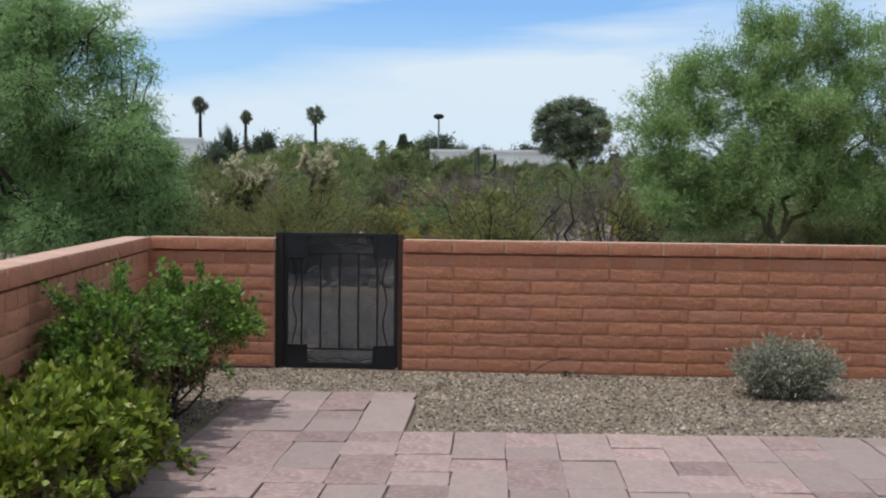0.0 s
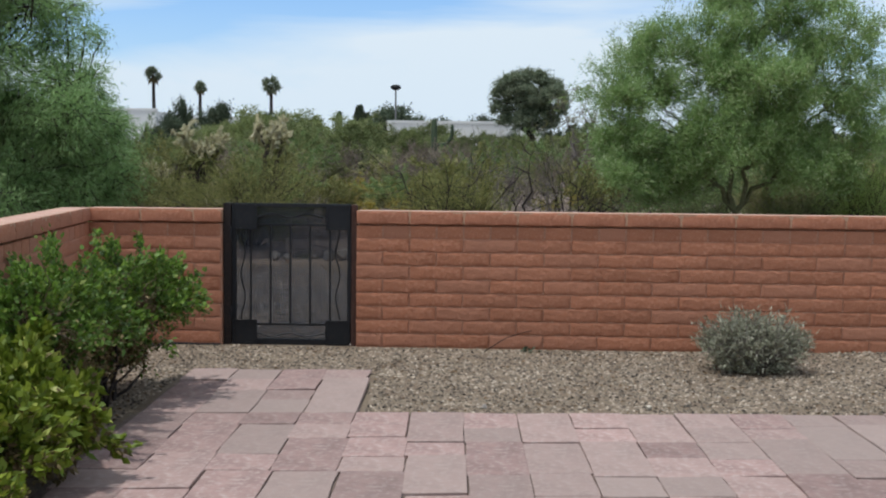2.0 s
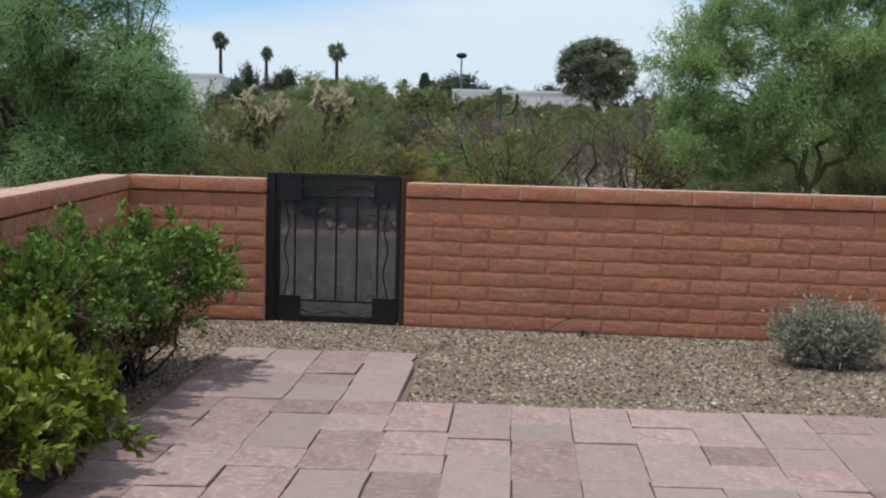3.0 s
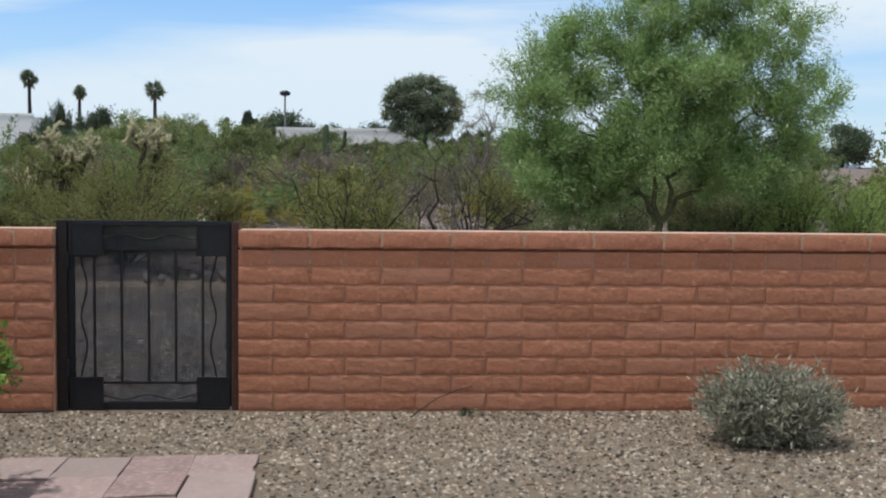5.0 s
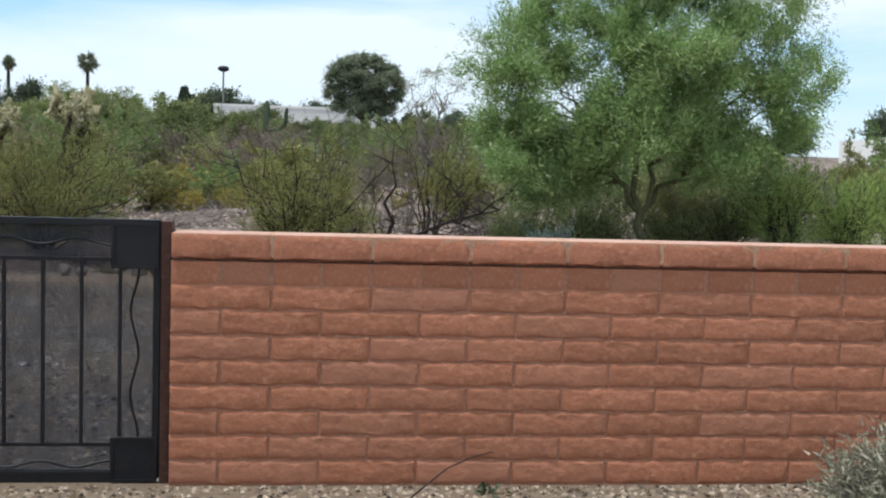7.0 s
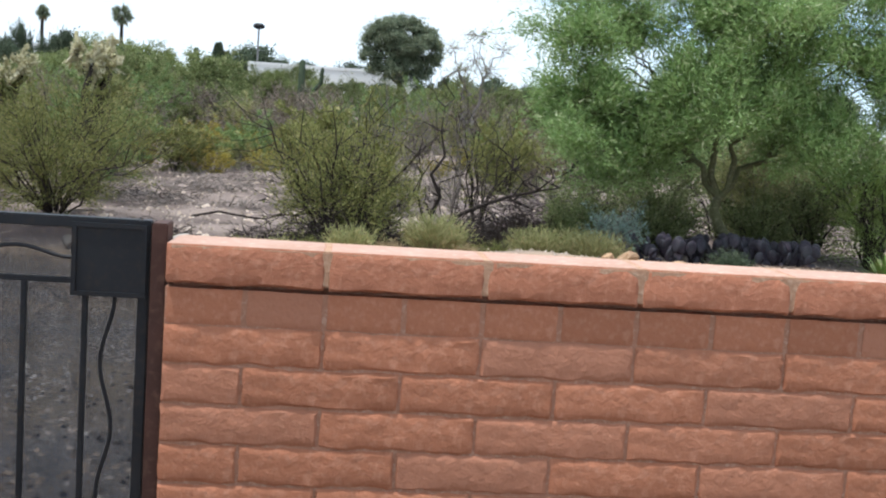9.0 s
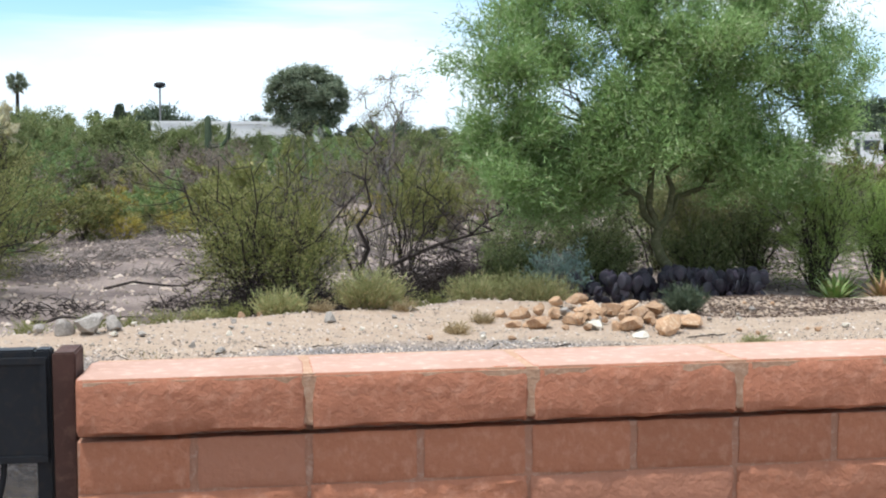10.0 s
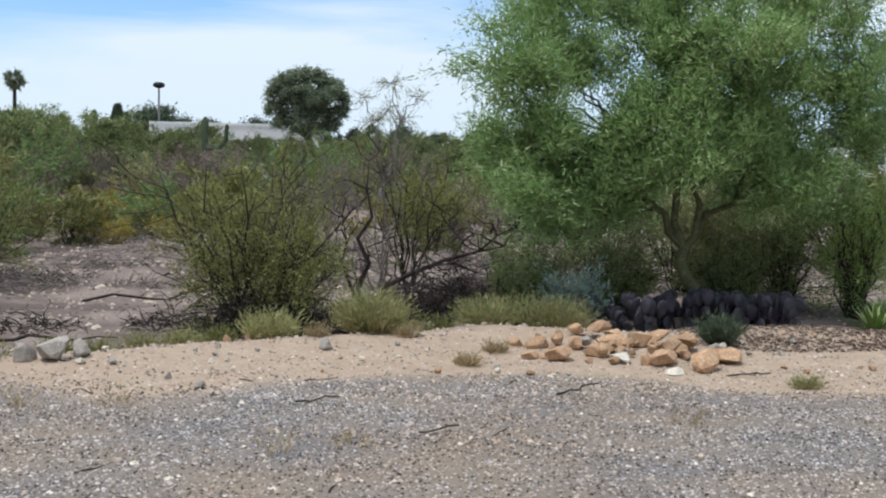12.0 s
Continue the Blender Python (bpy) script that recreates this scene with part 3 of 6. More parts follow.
gx = graded([(-3000, -400, 650), (-400, -100, 30), (-100, -30, 5), (-30, -8, 1.0), (-8, 9, 0.25), (9, 32, 1.0), (32, 102, 5), (102, 402, 30), (402, 3003, 650)])
gy = graded([(-60, -10, 10), (-10, 0, 1), (0, 8.5, 0.25), (8.5, 8.62, 0.1), (8.7, 24, 0.25), (24, 60, 0.8), (60, 130, 3), (130, 400, 30), (400, 3400, 500)])
GX, GY = np.meshgrid(gx, gy, indexing="ij")
gi, gj = np.meshgrid(np.arange(len(gx) - 1), np.arange(len(gy) - 1), indexing="ij")
ga = (gi * len(gy) + gj).ravel()
ground = part("ground", np_mesh("ground", np.stack([GX, GY, ground_z(GX, GY)], -1).reshape(-1, 3), np.stack([ga, ga + len(gy), ga + len(gy) + 1, ga + 1], -1)), GROUND, smooth=True)
tagged(ground, "tan gravel yard, grey gravel, sandy bank and stony desert floor", "ground", "", "structure")


# ---------- walls ----------
def block_mesh(rng, length, height, rough=0.0009, proud=0.0, slump=1.0):
    """A slumped adobe block: its face at y 0 bulges towards -y above its lower edge; x from 0 to length, z from 0 to height."""
    nx = 16 if length > 0.3 else 9
    xs = np.concatenate([[0.001], np.linspace(0.008, length - 0.008, nx - 2), [length - 0.001]])
    zs = np.array([0.003, 0.010, 0.022, 0.042, 0.062, 0.080, height - 0.010, height - 0.002])
    out = np.array([-0.001, 0.0068, 0.0090, 0.0090, 0.0087, 0.0083, 0.0071, 0.0020])
    out = 0.004 + (out - 0.004) * slump
    k = rng.uniform(0, 6.28, 8)
    bm = bmesh.new()
    grid = []
    for i, x in enumerate(xs):
        col = []
        sag = 0.0019 * math.sin(x * 23 + k[0]) + 0.0013 * math.sin(x * 57 + k[1]) + 0.0012 * rng.normal()
        top = 0.0013 * math.sin(x * 19 + k[2]) + 0.0008 * rng.normal()
        for j, z in enumerate(zs):
            edge = i in (0, nx - 1)
            wave = 0.0017 * math.sin(x * 31 + z * 40 + k[3]) * math.sin(z * 70 - x * 12 + k[4]) + 0.0009 * math.sin(x * 80 + k[5] + z * 60)
            y = -proud - (min(out[j], 0.0035) if edge else out[j]) + (0.0 if edge else (wave + rng.normal() * rough) * (0.4 + 0.6 * slump))
            dz = (sag if j < 2 else sag * 0.6 if j == 2 else top if j == 7 else rng.normal() * 0.0012) * (0.4 + 0.6 * slump)
            dx = rng.normal() * 0.0012 if edge else rng.normal() * 0.003
            col.append(bm.verts.new((x + dx, y, z + dz)))
        grid.append(col)
    nz = len(zs)
    for i in range(nx - 1):
        for j in range(nz - 1):
            bm.faces.new((grid[i][j], grid[i + 1][j], grid[i + 1][j + 1], grid[i][j + 1]))
    rim = [grid[i][0] for i in range(nx)] + [grid[-1][j] for j in range(1, nz)] + [grid[i][-1] for i in range(nx - 2, -1, -1)] + [grid[0][j] for j in range(nz - 2, 0, -1)]
    back = [bm.verts.new((v.co.x, 0.05, v.co.z)) for v in rim]
    for i in range(len(rim)):
        k2 = (i + 1) % len(rim)
        bm.faces.new((rim[k2], rim[i], back[i], back[k2]))
    me = bpy.data.meshes.new("block")
    bm.to_mesh(me)
    bm.free()
    me.polygons.foreach_set("use_smooth", [True] * len(me.polygons))
    me.set_sharp_from_angle(angle=radians(35))
    me.materials.append(BLOCK)
    return me


def cap_mesh(rng, length):
    """A cap block with rough faces and rounded upper edges, 0.2 deep."""
    prof = [(0.012, 0.003), (-0.008, 0.004), (-0.016, 0.011), (-0.0175, 0.03), (-0.0165, 0.055), (-0.0145, 0.078), (-0.012, 0.096), (-0.007, 0.1035), (0.0, 0.105), (0.10, 0.105), (0.185, 0.104), (0.204, 0.098), (0.214, 0.08), (0.216, 0.03), (0.208, 0.0)]
    xs = np.concatenate([[0.006, 0.009, 0.018], np.linspace(0.04, length - 0.04, 12), [length - 0.018, length - 0.009, length - 0.006]])
    last = len(xs) - 1
    k0 = rng.uniform(0, 6.28, 4)
    bm = bmesh.new()
    rings = []
    for i, x in enumerate(xs):
        end = 0.006 if i in (0, last) else (0.002 if i in (1, last - 1) else 0.0)
        ring = []
        for y, z in prof:
            cy, cz = 0.1 - y, 0.05 - z
            k = end / 0.1
            ring.append(bm.verts.new((x + rng.normal() * 0.0015, y + cy * k + rng.normal() * 0.0011 + (0.0016 * math.sin(x * 33 + z * 45 + k0[0]) * math.sin(z * 80 + x * 14 + k0[1]) if y < 0 else 0), z + cz * k * (z > 0.02) + (rng.normal() * 0.0012 + 0.0016 * math.sin(x * 27 + k0[2])) * (z < 0.03))))
        rings.append(ring)
    n = len(prof)
    for a, b2 in zip(rings[:-1], rings[1:]):
        for j in range(n):
            bm.faces.new((a[j], b2[j], b2[(j + 1) % n], a[(j + 1) % n]))
    bm.faces.new(rings[0])
    bm.faces.new(rings[-1][::-1])
    bmesh.ops.recalc_face_normals(bm, faces=bm.faces)
    me = bpy.data.meshes.new("cap")
    bm.to_mesh(me)
    bm.free()
    me.polygons.foreach_set("use_smooth", [True] * len(me.polygons))
    me.set_sharp_from_angle(angle=radians(38))
    me.materials.append(CAP)
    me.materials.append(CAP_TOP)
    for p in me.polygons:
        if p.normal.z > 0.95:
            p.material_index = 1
    return me


rb = np.random.default_rng(5)
FULL = [block_mesh(rb, B, 0.1035) for _ in range(16)]
HALF = [block_mesh(rb, B / 2, 0.1035) for _ in range(5)]
SMOOTH = [block_mesh(rb, B / 2, 0.096, 0.0006, 0.0, 0.25) for _ in range(4)]
CAPS = [cap_mesh(rb, B) for _ in range(6)]


def block_wall(name, label, origin, turn, length, start_half=False):
    """A wall of adobe blocks from origin along its own x; its inner face is y 0. Courses are laid half over half."""
    w = thing(name, label, "wall", origin, turn)
    w["kind"] = "structure"
    core = bmesh.new()
    box(core, (0.004, -0.0010, -0.3), (length - 0.004, 0.191, 0.926))
    part("mortar", core, MORTAR, w)
    core = bmesh.new()
    box(core, (0.02, 0.032, 0.9265), (length - 0.02, 0.185, TOP - 0.096))
    part("mortar", core, MORTAR, w)
    core = bmesh.new()
    box(core, (0.014, -0.0175, TOP - 0.095), (length - 0.002, 0.202, TOP - 0.002), 0.004)
    part("mortar", core, CAP_MORTAR, w)
    pieces = []
    for c, z in enumerate(COURSES[1:], 1):
        unit_len = B / 2 if c == 1 else B
        x = -B / 2 if (c > 1 and (c % 2 == 1) != start_half) else 0.0
        while x < length - 0.02:
            a, e = max(x, 0.0), min(x + unit_len, length)
            if e - a > 0.05:
                full = (e - a) > 0.3
                me = SMOOTH[rb.integers(4)] if c == 1 else (FULL[rb.integers(16)] if full else HALF[rb.integers(5)])
                gap = 0.013 if c == 1 else 0.007
                scale = (e - a - gap) / (B if full and c > 1 else B / 2)
                a, e = a + gap / 2, e - gap / 2
                pieces.append(("block", me, a, 0.0, z, scale, 0))
                pieces.append(("block", me, e, 0.2, z, scale, 180))
            x += unit_len
    x = 0.0
    while x < length - 0.02:
        e = min(x + B, length)
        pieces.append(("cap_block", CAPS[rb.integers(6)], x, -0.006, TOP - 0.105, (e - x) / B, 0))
        x += B
    return w, pieces


WEST_DIR = math.degrees(math.atan2(0.165, 0.986))
north_a, pieces_a = block_wall("wall_north", "garden wall of terracotta adobe blocks with rough faces and cap stones", (-1.28, WALL_Y, 0), 0, B * 17.5)
north_b, pieces_b = block_wall("wall_north_2", "short piece of terracotta adobe block wall beside the gate", (-3.33, WALL_Y, 0), 0, 1.03)
west, pieces_c = block_wall("wall_west", "terracotta adobe block wall partly hidden by shrubs", (-3.33 + 0.165 * 7.3, WALL_Y - 0.986 * 7.3, 0), 90 + WEST_DIR, 7.3)


def lay(wall, pieces, back_from=0.0, inner_only=False):
    for name, me, x, y, z, s, rot in pieces:
        if rot and inner_only:
            continue
        o = new(name, me)
        o.parent = wall
        o.matrix_basis = pose(x, y, z, 0, 0, rot) @ Matrix.Diagonal((s, 1, 1, 1))


# ---------- patio ----------
PATIO_SKEW = 0.07
patio = thing("patio", "patio of dusty pink concrete pavers laid in mixed sizes", "patio")
patio["kind"] = "structure"
bed = bmesh.new()
for x0, x1, y0, y1 in ((-2.22, 4.65, -2.11, 6.035), (-2.19, -0.99, 6.035, 7.41)):
    vs = [bed.verts.new((x + min(0.045, max(0.0, 0.02 - 0.035 * x)) * (6.04 - y), y + PATIO_SKEW * x, z)) for z in (-0.04, 0.006) for x, y in ((x0, y0), (x1, y0), (x1, y1), (x0, y1))]
    for f in ((3, 2, 1, 0), (4, 5, 6, 7), (0, 1, 5, 4), (1, 2, 6, 5), (2, 3, 7, 6), (3, 0, 4, 7)):
        bed.faces.new([vs[i] for i in f])
part("joint_sand", bed, surface("joint_sand", (0.17, 0.125, 0.10), (0.11, 0.08, 0.065), (0.26, 0.20, 0.165), 4.0, 60.0, 0.95), patio)
pr = np.random.default_rng(11)


# where the cross joints of each column lie, in centimetres from its far edge
CUTS = {0: (60, 119, 149, 236), 1: (29, 90, 150, 181, 236), 2: (29, 92, 121, 181, 236), 3: (29, 60, 121, 182, 236), 4: (30, 57, 95, 122, 192, 236), 5: (67, 94, 157, 219), 6: (37, 68, 128, 191, 236), 7: (68, 125, 160, 191), 8: (36, 67, 131, 162, 191), 9: (67, 98, 131, 162, 191), 10: (36, 68, 101, 129, 161, 191), 11: (36, 63, 128, 191), 12: (30, 101, 131, 193)}
ARM = ((38, 98, 136), (38, 75, 136), (70, 100, 136), (38, 136))
CELL, DRIFT = 0.294, 0.02


def drift(x):
    """By how much a column line leans towards +x for each metre nearer the house."""
    return min(0.045, max(0.0, 0.02 - 0.035 * x))


def paver_cells(x0, columns, y_top, y_end, known):
    """Columns of pavers of a third to three units long: (x, x, y, y) before the patio's skew."""
    out = []
    for i in range(columns):
        y, cuts = 0.0, [c / 100 for c in (known[i] if i in range(len(known)) else ())]
        while y < y_top - y_end - 0.05:
            nxt = cuts.pop(0) if cuts else y + pr.choice([0.3, 0.3, 0.3, 0.62, 0.45, 0.62])
            nxt = min(nxt, y_top - y_end)
            out.append((x0 + i * CELL, x0 + (i + 1) * CELL, y_top - nxt, y_top - y))
            y = nxt
    return out


def paver_mesh(w, h):
    bm = bmesh.new()
    g, bv, t = pr.uniform(0.0006, 0.0042), 0.0035, 0.021
    rim, inner = [], []
    corners = [(g, g), (w - g, g), (w - g, h - g), (g, h - g)]
    for i in range(4):
        (x0, y0), (x1, y1) = corners[i], corners[(i + 1) % 4]
        for u in (0.0, 0.36, 0.68):
            x, y = x0 + (x1 - x0) * u, y0 + (y1 - y0) * u
            rim.append((x + pr.normal() * 0.0022, y + pr.normal() * 0.0022))
            k = bv * pr.uniform(0.6, 1.4)
            inner.append((rim[-1][0] + (k if x < w / 3 else -k if x > w * 0.7 else 0), rim[-1][1] + (k if y < h / 3 else -k if y > h * 0.7 else 0)))
    rings = [rim, rim, inner]
    vv = [[bm.verts.new((x - DRIFT * y, y + PATIO_SKEW * x, z)) for x, y in r] for r, z in zip(rings, (0.0, t - bv * 0.7, t))]
    for a, b2 in zip(vv[:-1], vv[1:]):
        for i in range(12):
            bm.faces.new((a[i], a[(i + 1) % 12], b2[(i + 1) % 12], b2[i]))
    bm.faces.new(vv[2])
    me = bpy.data.meshes.new("paver")
    bm.to_mesh(me)
    bm.free()
    me.materials.append(PAVER)
    return me


def loose_mesh(name, verts, faces):
    me = bpy.data.meshes.new(name)
    me.from_pydata(verts.tolist(), [], faces)
    return me


def narrowing(a, c, d):
    """A paver's width against the usual one, so that leaning columns still meet."""
    return 1 + (drift(a + CELL) - drift(a)) * (6.04 - (c + d) / 2) / CELL


def lay_pavers():
    shapes = {}
    cells = paver_cells(-2.184, 23, 6.04, -2.1, CUTS) + paver_cells(-2.172, 4, 7.40, 6.04, ARM)
    cells.sort(key=lambda c: -c[2])
    rest = []
    for n, (a, b2, c, d) in enumerate(cells):
        key = (round(b2 - a, 3), round(d - c, 3), n % 5)
        if key not in shapes:
            shapes[key] = paver_mesh(*key[:2])
        if n >= 300:
            rest.append((shapes[key], a, c, narrowing(a, c, d)))
            continue
        o = new("paver", shapes[key])
        o.parent = patio
        o.matrix_basis = pose(a + drift(a) * (6.04 - c), c + PATIO_SKEW * a, pr.uniform(-0.0035, 0.0035), pr.normal() * 0.35, pr.normal() * 0.35, pr.normal() * 0.25) @ Matrix.Diagonal((narrowing(a, c, d), 1, 1, 1))
    if rest:
        vs, fs, k = [], [], 0
        for me, a, c, wide in rest:
            co = np.array([v.co[:] for v in me.vertices]) * np.array([wide, 1, 1]) + np.array([a + drift(a) * (6.04 - c), c + PATIO_SKEW * a, 0])
            vs.append(co)
            fs += [tuple(q + k for q in p.vertices) for p in me.polygons]
            k += len(co)
        tagged(part("pavers", loose_mesh("pavers", np.concatenate(vs), fs), PAVER, patio), kind="stuff")


# ---------- gate ----------
def gate():
    e = thing("garden_gate", "closed black steel gate with insect screen, corner plates and wavy bars", "gate", (-2.30, WALL_Y + 0.03, 0.0))
    W, H0, H1 = 1.02, 0.015, 1.085
    box_part("post", (0.0, 0.0, -0.1), (0.060, 0.10, H1), DARK_STEEL, e, 0.004, "dark brown steel post")
    box_part("post", (W - 0.040, 0.0, -0.1), (W, 0.10, H1 - 0.004), RUSTY, e, 0.003, "rusty brown steel post")
    f0, f1 = 0.064, W - 0.044
    for lo, hi, nm in (((f0, 0.015, H0), (f0 + 0.028, 0.055, H1), "frame_side"), ((f1 - 0.028, 0.015, H0), (f1, 0.055, H1), "frame_side"), ((f0 + 0.028, 0.015, H1 - 0.028), (f1 - 0.028, 0.055, H1), "frame_top"), ((f0 + 0.028, 0.015, H0 - 0.04), (f1 - 0.028, 0.055, H0 + 0.03), "frame_bottom")):
        box_part(nm, lo, hi, STEEL, e, 0.003)
    a0, a1, b0, b1 = f0 + 0.006, f1 - 0.006, H0 - 0.01, H1 - 0.012
    s = 0.187
    for x in (a0, a1 - s):
        for z in (b0, b1 - s):
            pl = box_part("corner_plate", (x, 0.006, z), (x + s, 0.0105, z + s), STEEL, e, 0.001, "square steel corner plate")
            for p, q in (((x, 0.0, z), (x + s, 0.006, z + 0.012)), ((x, 0.0, z + s - 0.012), (x + s, 0.006, z + s)), ((x, 0.0, z + 0.012), (x + 0.012, 0.006, z + s - 0.012)), ((x + s - 0.012, 0.0, z + 0.012), (x + s, 0.006, z + s - 0.012))):
                box_part("plate_edge", p, q, STEEL, pl, 0.001)
    zr0, zr1 = b0 + 0.152, b1 - 0.152
    for z in (zr0, zr1):
        box_part("rail", (a0 + s, 0.018, z - 0.007), (a1 - s, 0.034, z + 0.007), STEEL, e, 0.002)
    for k in range(5):
        x = 0.206 + 0.1525 * k
        inner = 0 < k < 4
        z0, z1 = (zr0 + 0.007, zr1 - 0.007) if inner else (b0 + s, b1 - s)
        box_part("bar", (x - 0.007, 0.018, z0), (x + 0.007, 0.032, z1), STEEL, e, 0.0015)
    zig = lambda t, n: 1 - 4 * np.abs((t * n) % 1 - 0.5)
    for x, way in ((0.147, 1), (0.874, -1)):
        t = np.linspace(0, 1, 33)
        part("wavy_bar", tubes([[((x + o, 0.026, q), 0.0058) for o, q in zip(0.018 * way * 0.9 * np.sin(np.pi / 2 * zig(t, 2)), b0 + s + (b1 - b0 - 2 * s) * t)]], 6), STEEL, e, smooth=True)
    for z, way in ((0.075, -1), (0.992, 1)):
        t = np.linspace(0, 1, 33)
        off = 0.013 * way * np.sin(np.pi / 2 * zig(t + 0.06, 1.9))
        part("wavy_bar", tubes([[((q, 0.026, z + o), 0.0056) for o, q in zip(off, a0 + s + (a1 - a0 - 2 * s) * t)]], 6), STEEL, e, smooth=True)
    scr = bmesh.new()
    box(scr, (f0 + 0.02, 0.040, H0 + 0.02), (f1 - 0.02, 0.0415, H1 - 0.02))
    part("screen", scr, SCREEN, e, "fine dark insect screen")
    for z in (0.25, 0.86):
        hg = bmesh.new()
        bmesh.ops.create_cone(hg, cap_ends=True, segments=12, radius1=0.011, radius2=0.011, depth=0.09, matrix=Matrix.Translation((0.062, -0.004, z)))
        part("hinge", hg, STEEL, e, smooth=False)
    return e


gate()


# ---------- gravel and stones ----------
sr = np.random.default_rng(21)


def scatter(n, x0, x1, y0, y1, keep=None):
    xy = np.stack([sr.uniform(x0, x1, n), sr.uniform(y0, y1, n)], -1)
    return xy if keep is None else xy[keep(xy[:, 0], xy[:, 1])]


def gravel_edge(x):
    xs, ys = zip(*sorted(EDGE))
    return np.interp(x, xs, ys)


def off_patio(x, y):
    main = (x > -2.26) & (y < 6.05 + PATIO_SKEW * x)
    arm = (x > -2.26) & (x < -0.97 - 0.03 * (y - 6.04)) & (y < 7.42 + PATIO_SKEW * x)
    return ~(main | arm) & (y < 8.41)


def stone_field(name, label, xy, size, material, flat=0.55):
    return tagged(part(name, pebbles(sr, xy, ground_z(xy[:, 0], xy[:, 1]), size, flat), material), label, "gravel", "", "stuff")


stone_field("gravel", "tan crushed gravel between patio and wall", scatter(42000, -3.3, 3.4, 4.2, 8.41, off_patio), 0.0225, PEBBLE)
stone_field("gravel", "grey crushed gravel behind the wall", scatter(70000, -4.5, 6.0, 12.2, 16.8, lambda x, y: y < gravel_edge(x) + sr.normal(size=len(x)) * 0.14), 0.019, PEBBLE_GREY)
stone_field("gravel", "grey gravel seen through the gate", scatter(5000, -4.0, 0.0, 8.8, 12.0), 0.03, PEBBLE_GREY)
stone_field("gravel", "larger pale stones in the grey gravel", scatter(1500, -4.5, 6.0, 12, 16.3), 0.033, PEBBLE_TAN)
stone_field("gravel", "tan stones strewn on the sandy bank", scatter(8500, -6, 9, 15.6, 18.9), 0.03, PEBBLE_TAN, 0.6)
stone_field("gravel", "pale stones strewn over the desert floor", scatter(9000, -14, 12, 18.8, 50), 0.07, PEBBLE_TAN, 0.6)
stone_field("gravel", "dark stones and debris strewn over the desert floor", scatter(9000, -14, 12, 18.6, 50), 0.055, PEBBLE_DIM, 0.5)
stone_field("gravel", "larger pale stones on the desert floor", scatter(500, -9, 12, 20, 48), 0.13, PEBBLE_TAN, 0.35)

stone_field("gravel", "small white stones in the grey gravel", scatter(260, -4.5, 6.0, 11.5, 16.5), 0.034, PALE_ROCK)
stone_field("gravel", "dark stones in the grey gravel", scatter(9000, -4.5, 6.0, 12.0, 16.5), 0.021, PEBBLE_DIM)
stone_field("gravel", "dark stones and crumbs on the sandy bank", scatter(2600, -6, 7, 15.4, 18.6), 0.024, PEBBLE_DIM)
stone_field("gravel", "dark pebbles in the yard gravel", scatter(6000, -3.3, 3.4, 4.2, 8.4, off_patio), 0.019, PEBBLE_DIM)
lit = scatter(5200, -3.2, 3.4, 4.6, 8.40, off_patio)
lit = lit[(sr.uniform(size=len(lit)) < 0.25 + 0.75 * (0.5 + 0.5 * np.sin(lit[:, 0] * 3.1 + 2 * np.sin(lit[:, 1] * 2.3))) ** 2)]
tagged(part("dry_leaf_litter", leaf_mesh(sr, np.column_stack([lit, ground_z(lit[:, 0], lit[:, 1]) + 0.012]), sr.normal(size=(len(lit), 3)) * np.array([1, 1, 0.12]), 0.028, 0.010, -1), L_RUST), "dry brown leaf litter scattered over the gravel", "leaves", "", "stuff")
shade = scatter(5200, 3.1, 5.6, 17.2, 19.2, lambda x, y: sr.uniform(size=len(x)) < np.clip((x - 2.9) * 1.2, 0, 1))
tagged(part("dry_leaf_litter", leaf_mesh(sr, np.column_stack([shade, ground_z(shade[:, 0], shade[:, 1]) + 0.01]), sr.normal(size=(len(shade), 3)) * np.array([1, 1, 0.12]), 0.045, 0.018, -1), L_LITTER), "dark brown leaf litter on the soil beside the palo verde", "leaves", "", "stuff")
rr = np.random.default_rng(31)
STONES = [stone_mesh(rr, f) for f in (0.65, 0.75, 0.6, 0.8, 0.7, 0.65)]


def rock(name, label, x, y, size, material, category="rock", group="", squash=(1, 1, 1), up=0.0, turn=None):
    me = STONES[rr.integers(len(STONES))].copy()
    me.materials.append(material)
    o = new(name, me)
    s = size
    z = float(ground_z(x, y)) + s * 0.24 * squash[2] + up
    o.matrix_world = pose(x, y, z, rr.uniform(-12, 12), rr.uniform(-12, 12), rr.uniform(0, 360) if turn is None else turn) @ Matrix.Diagonal((s * squash[0], s * squash[1], s * squash[2], 1))
    return tagged(o, label, category, group)


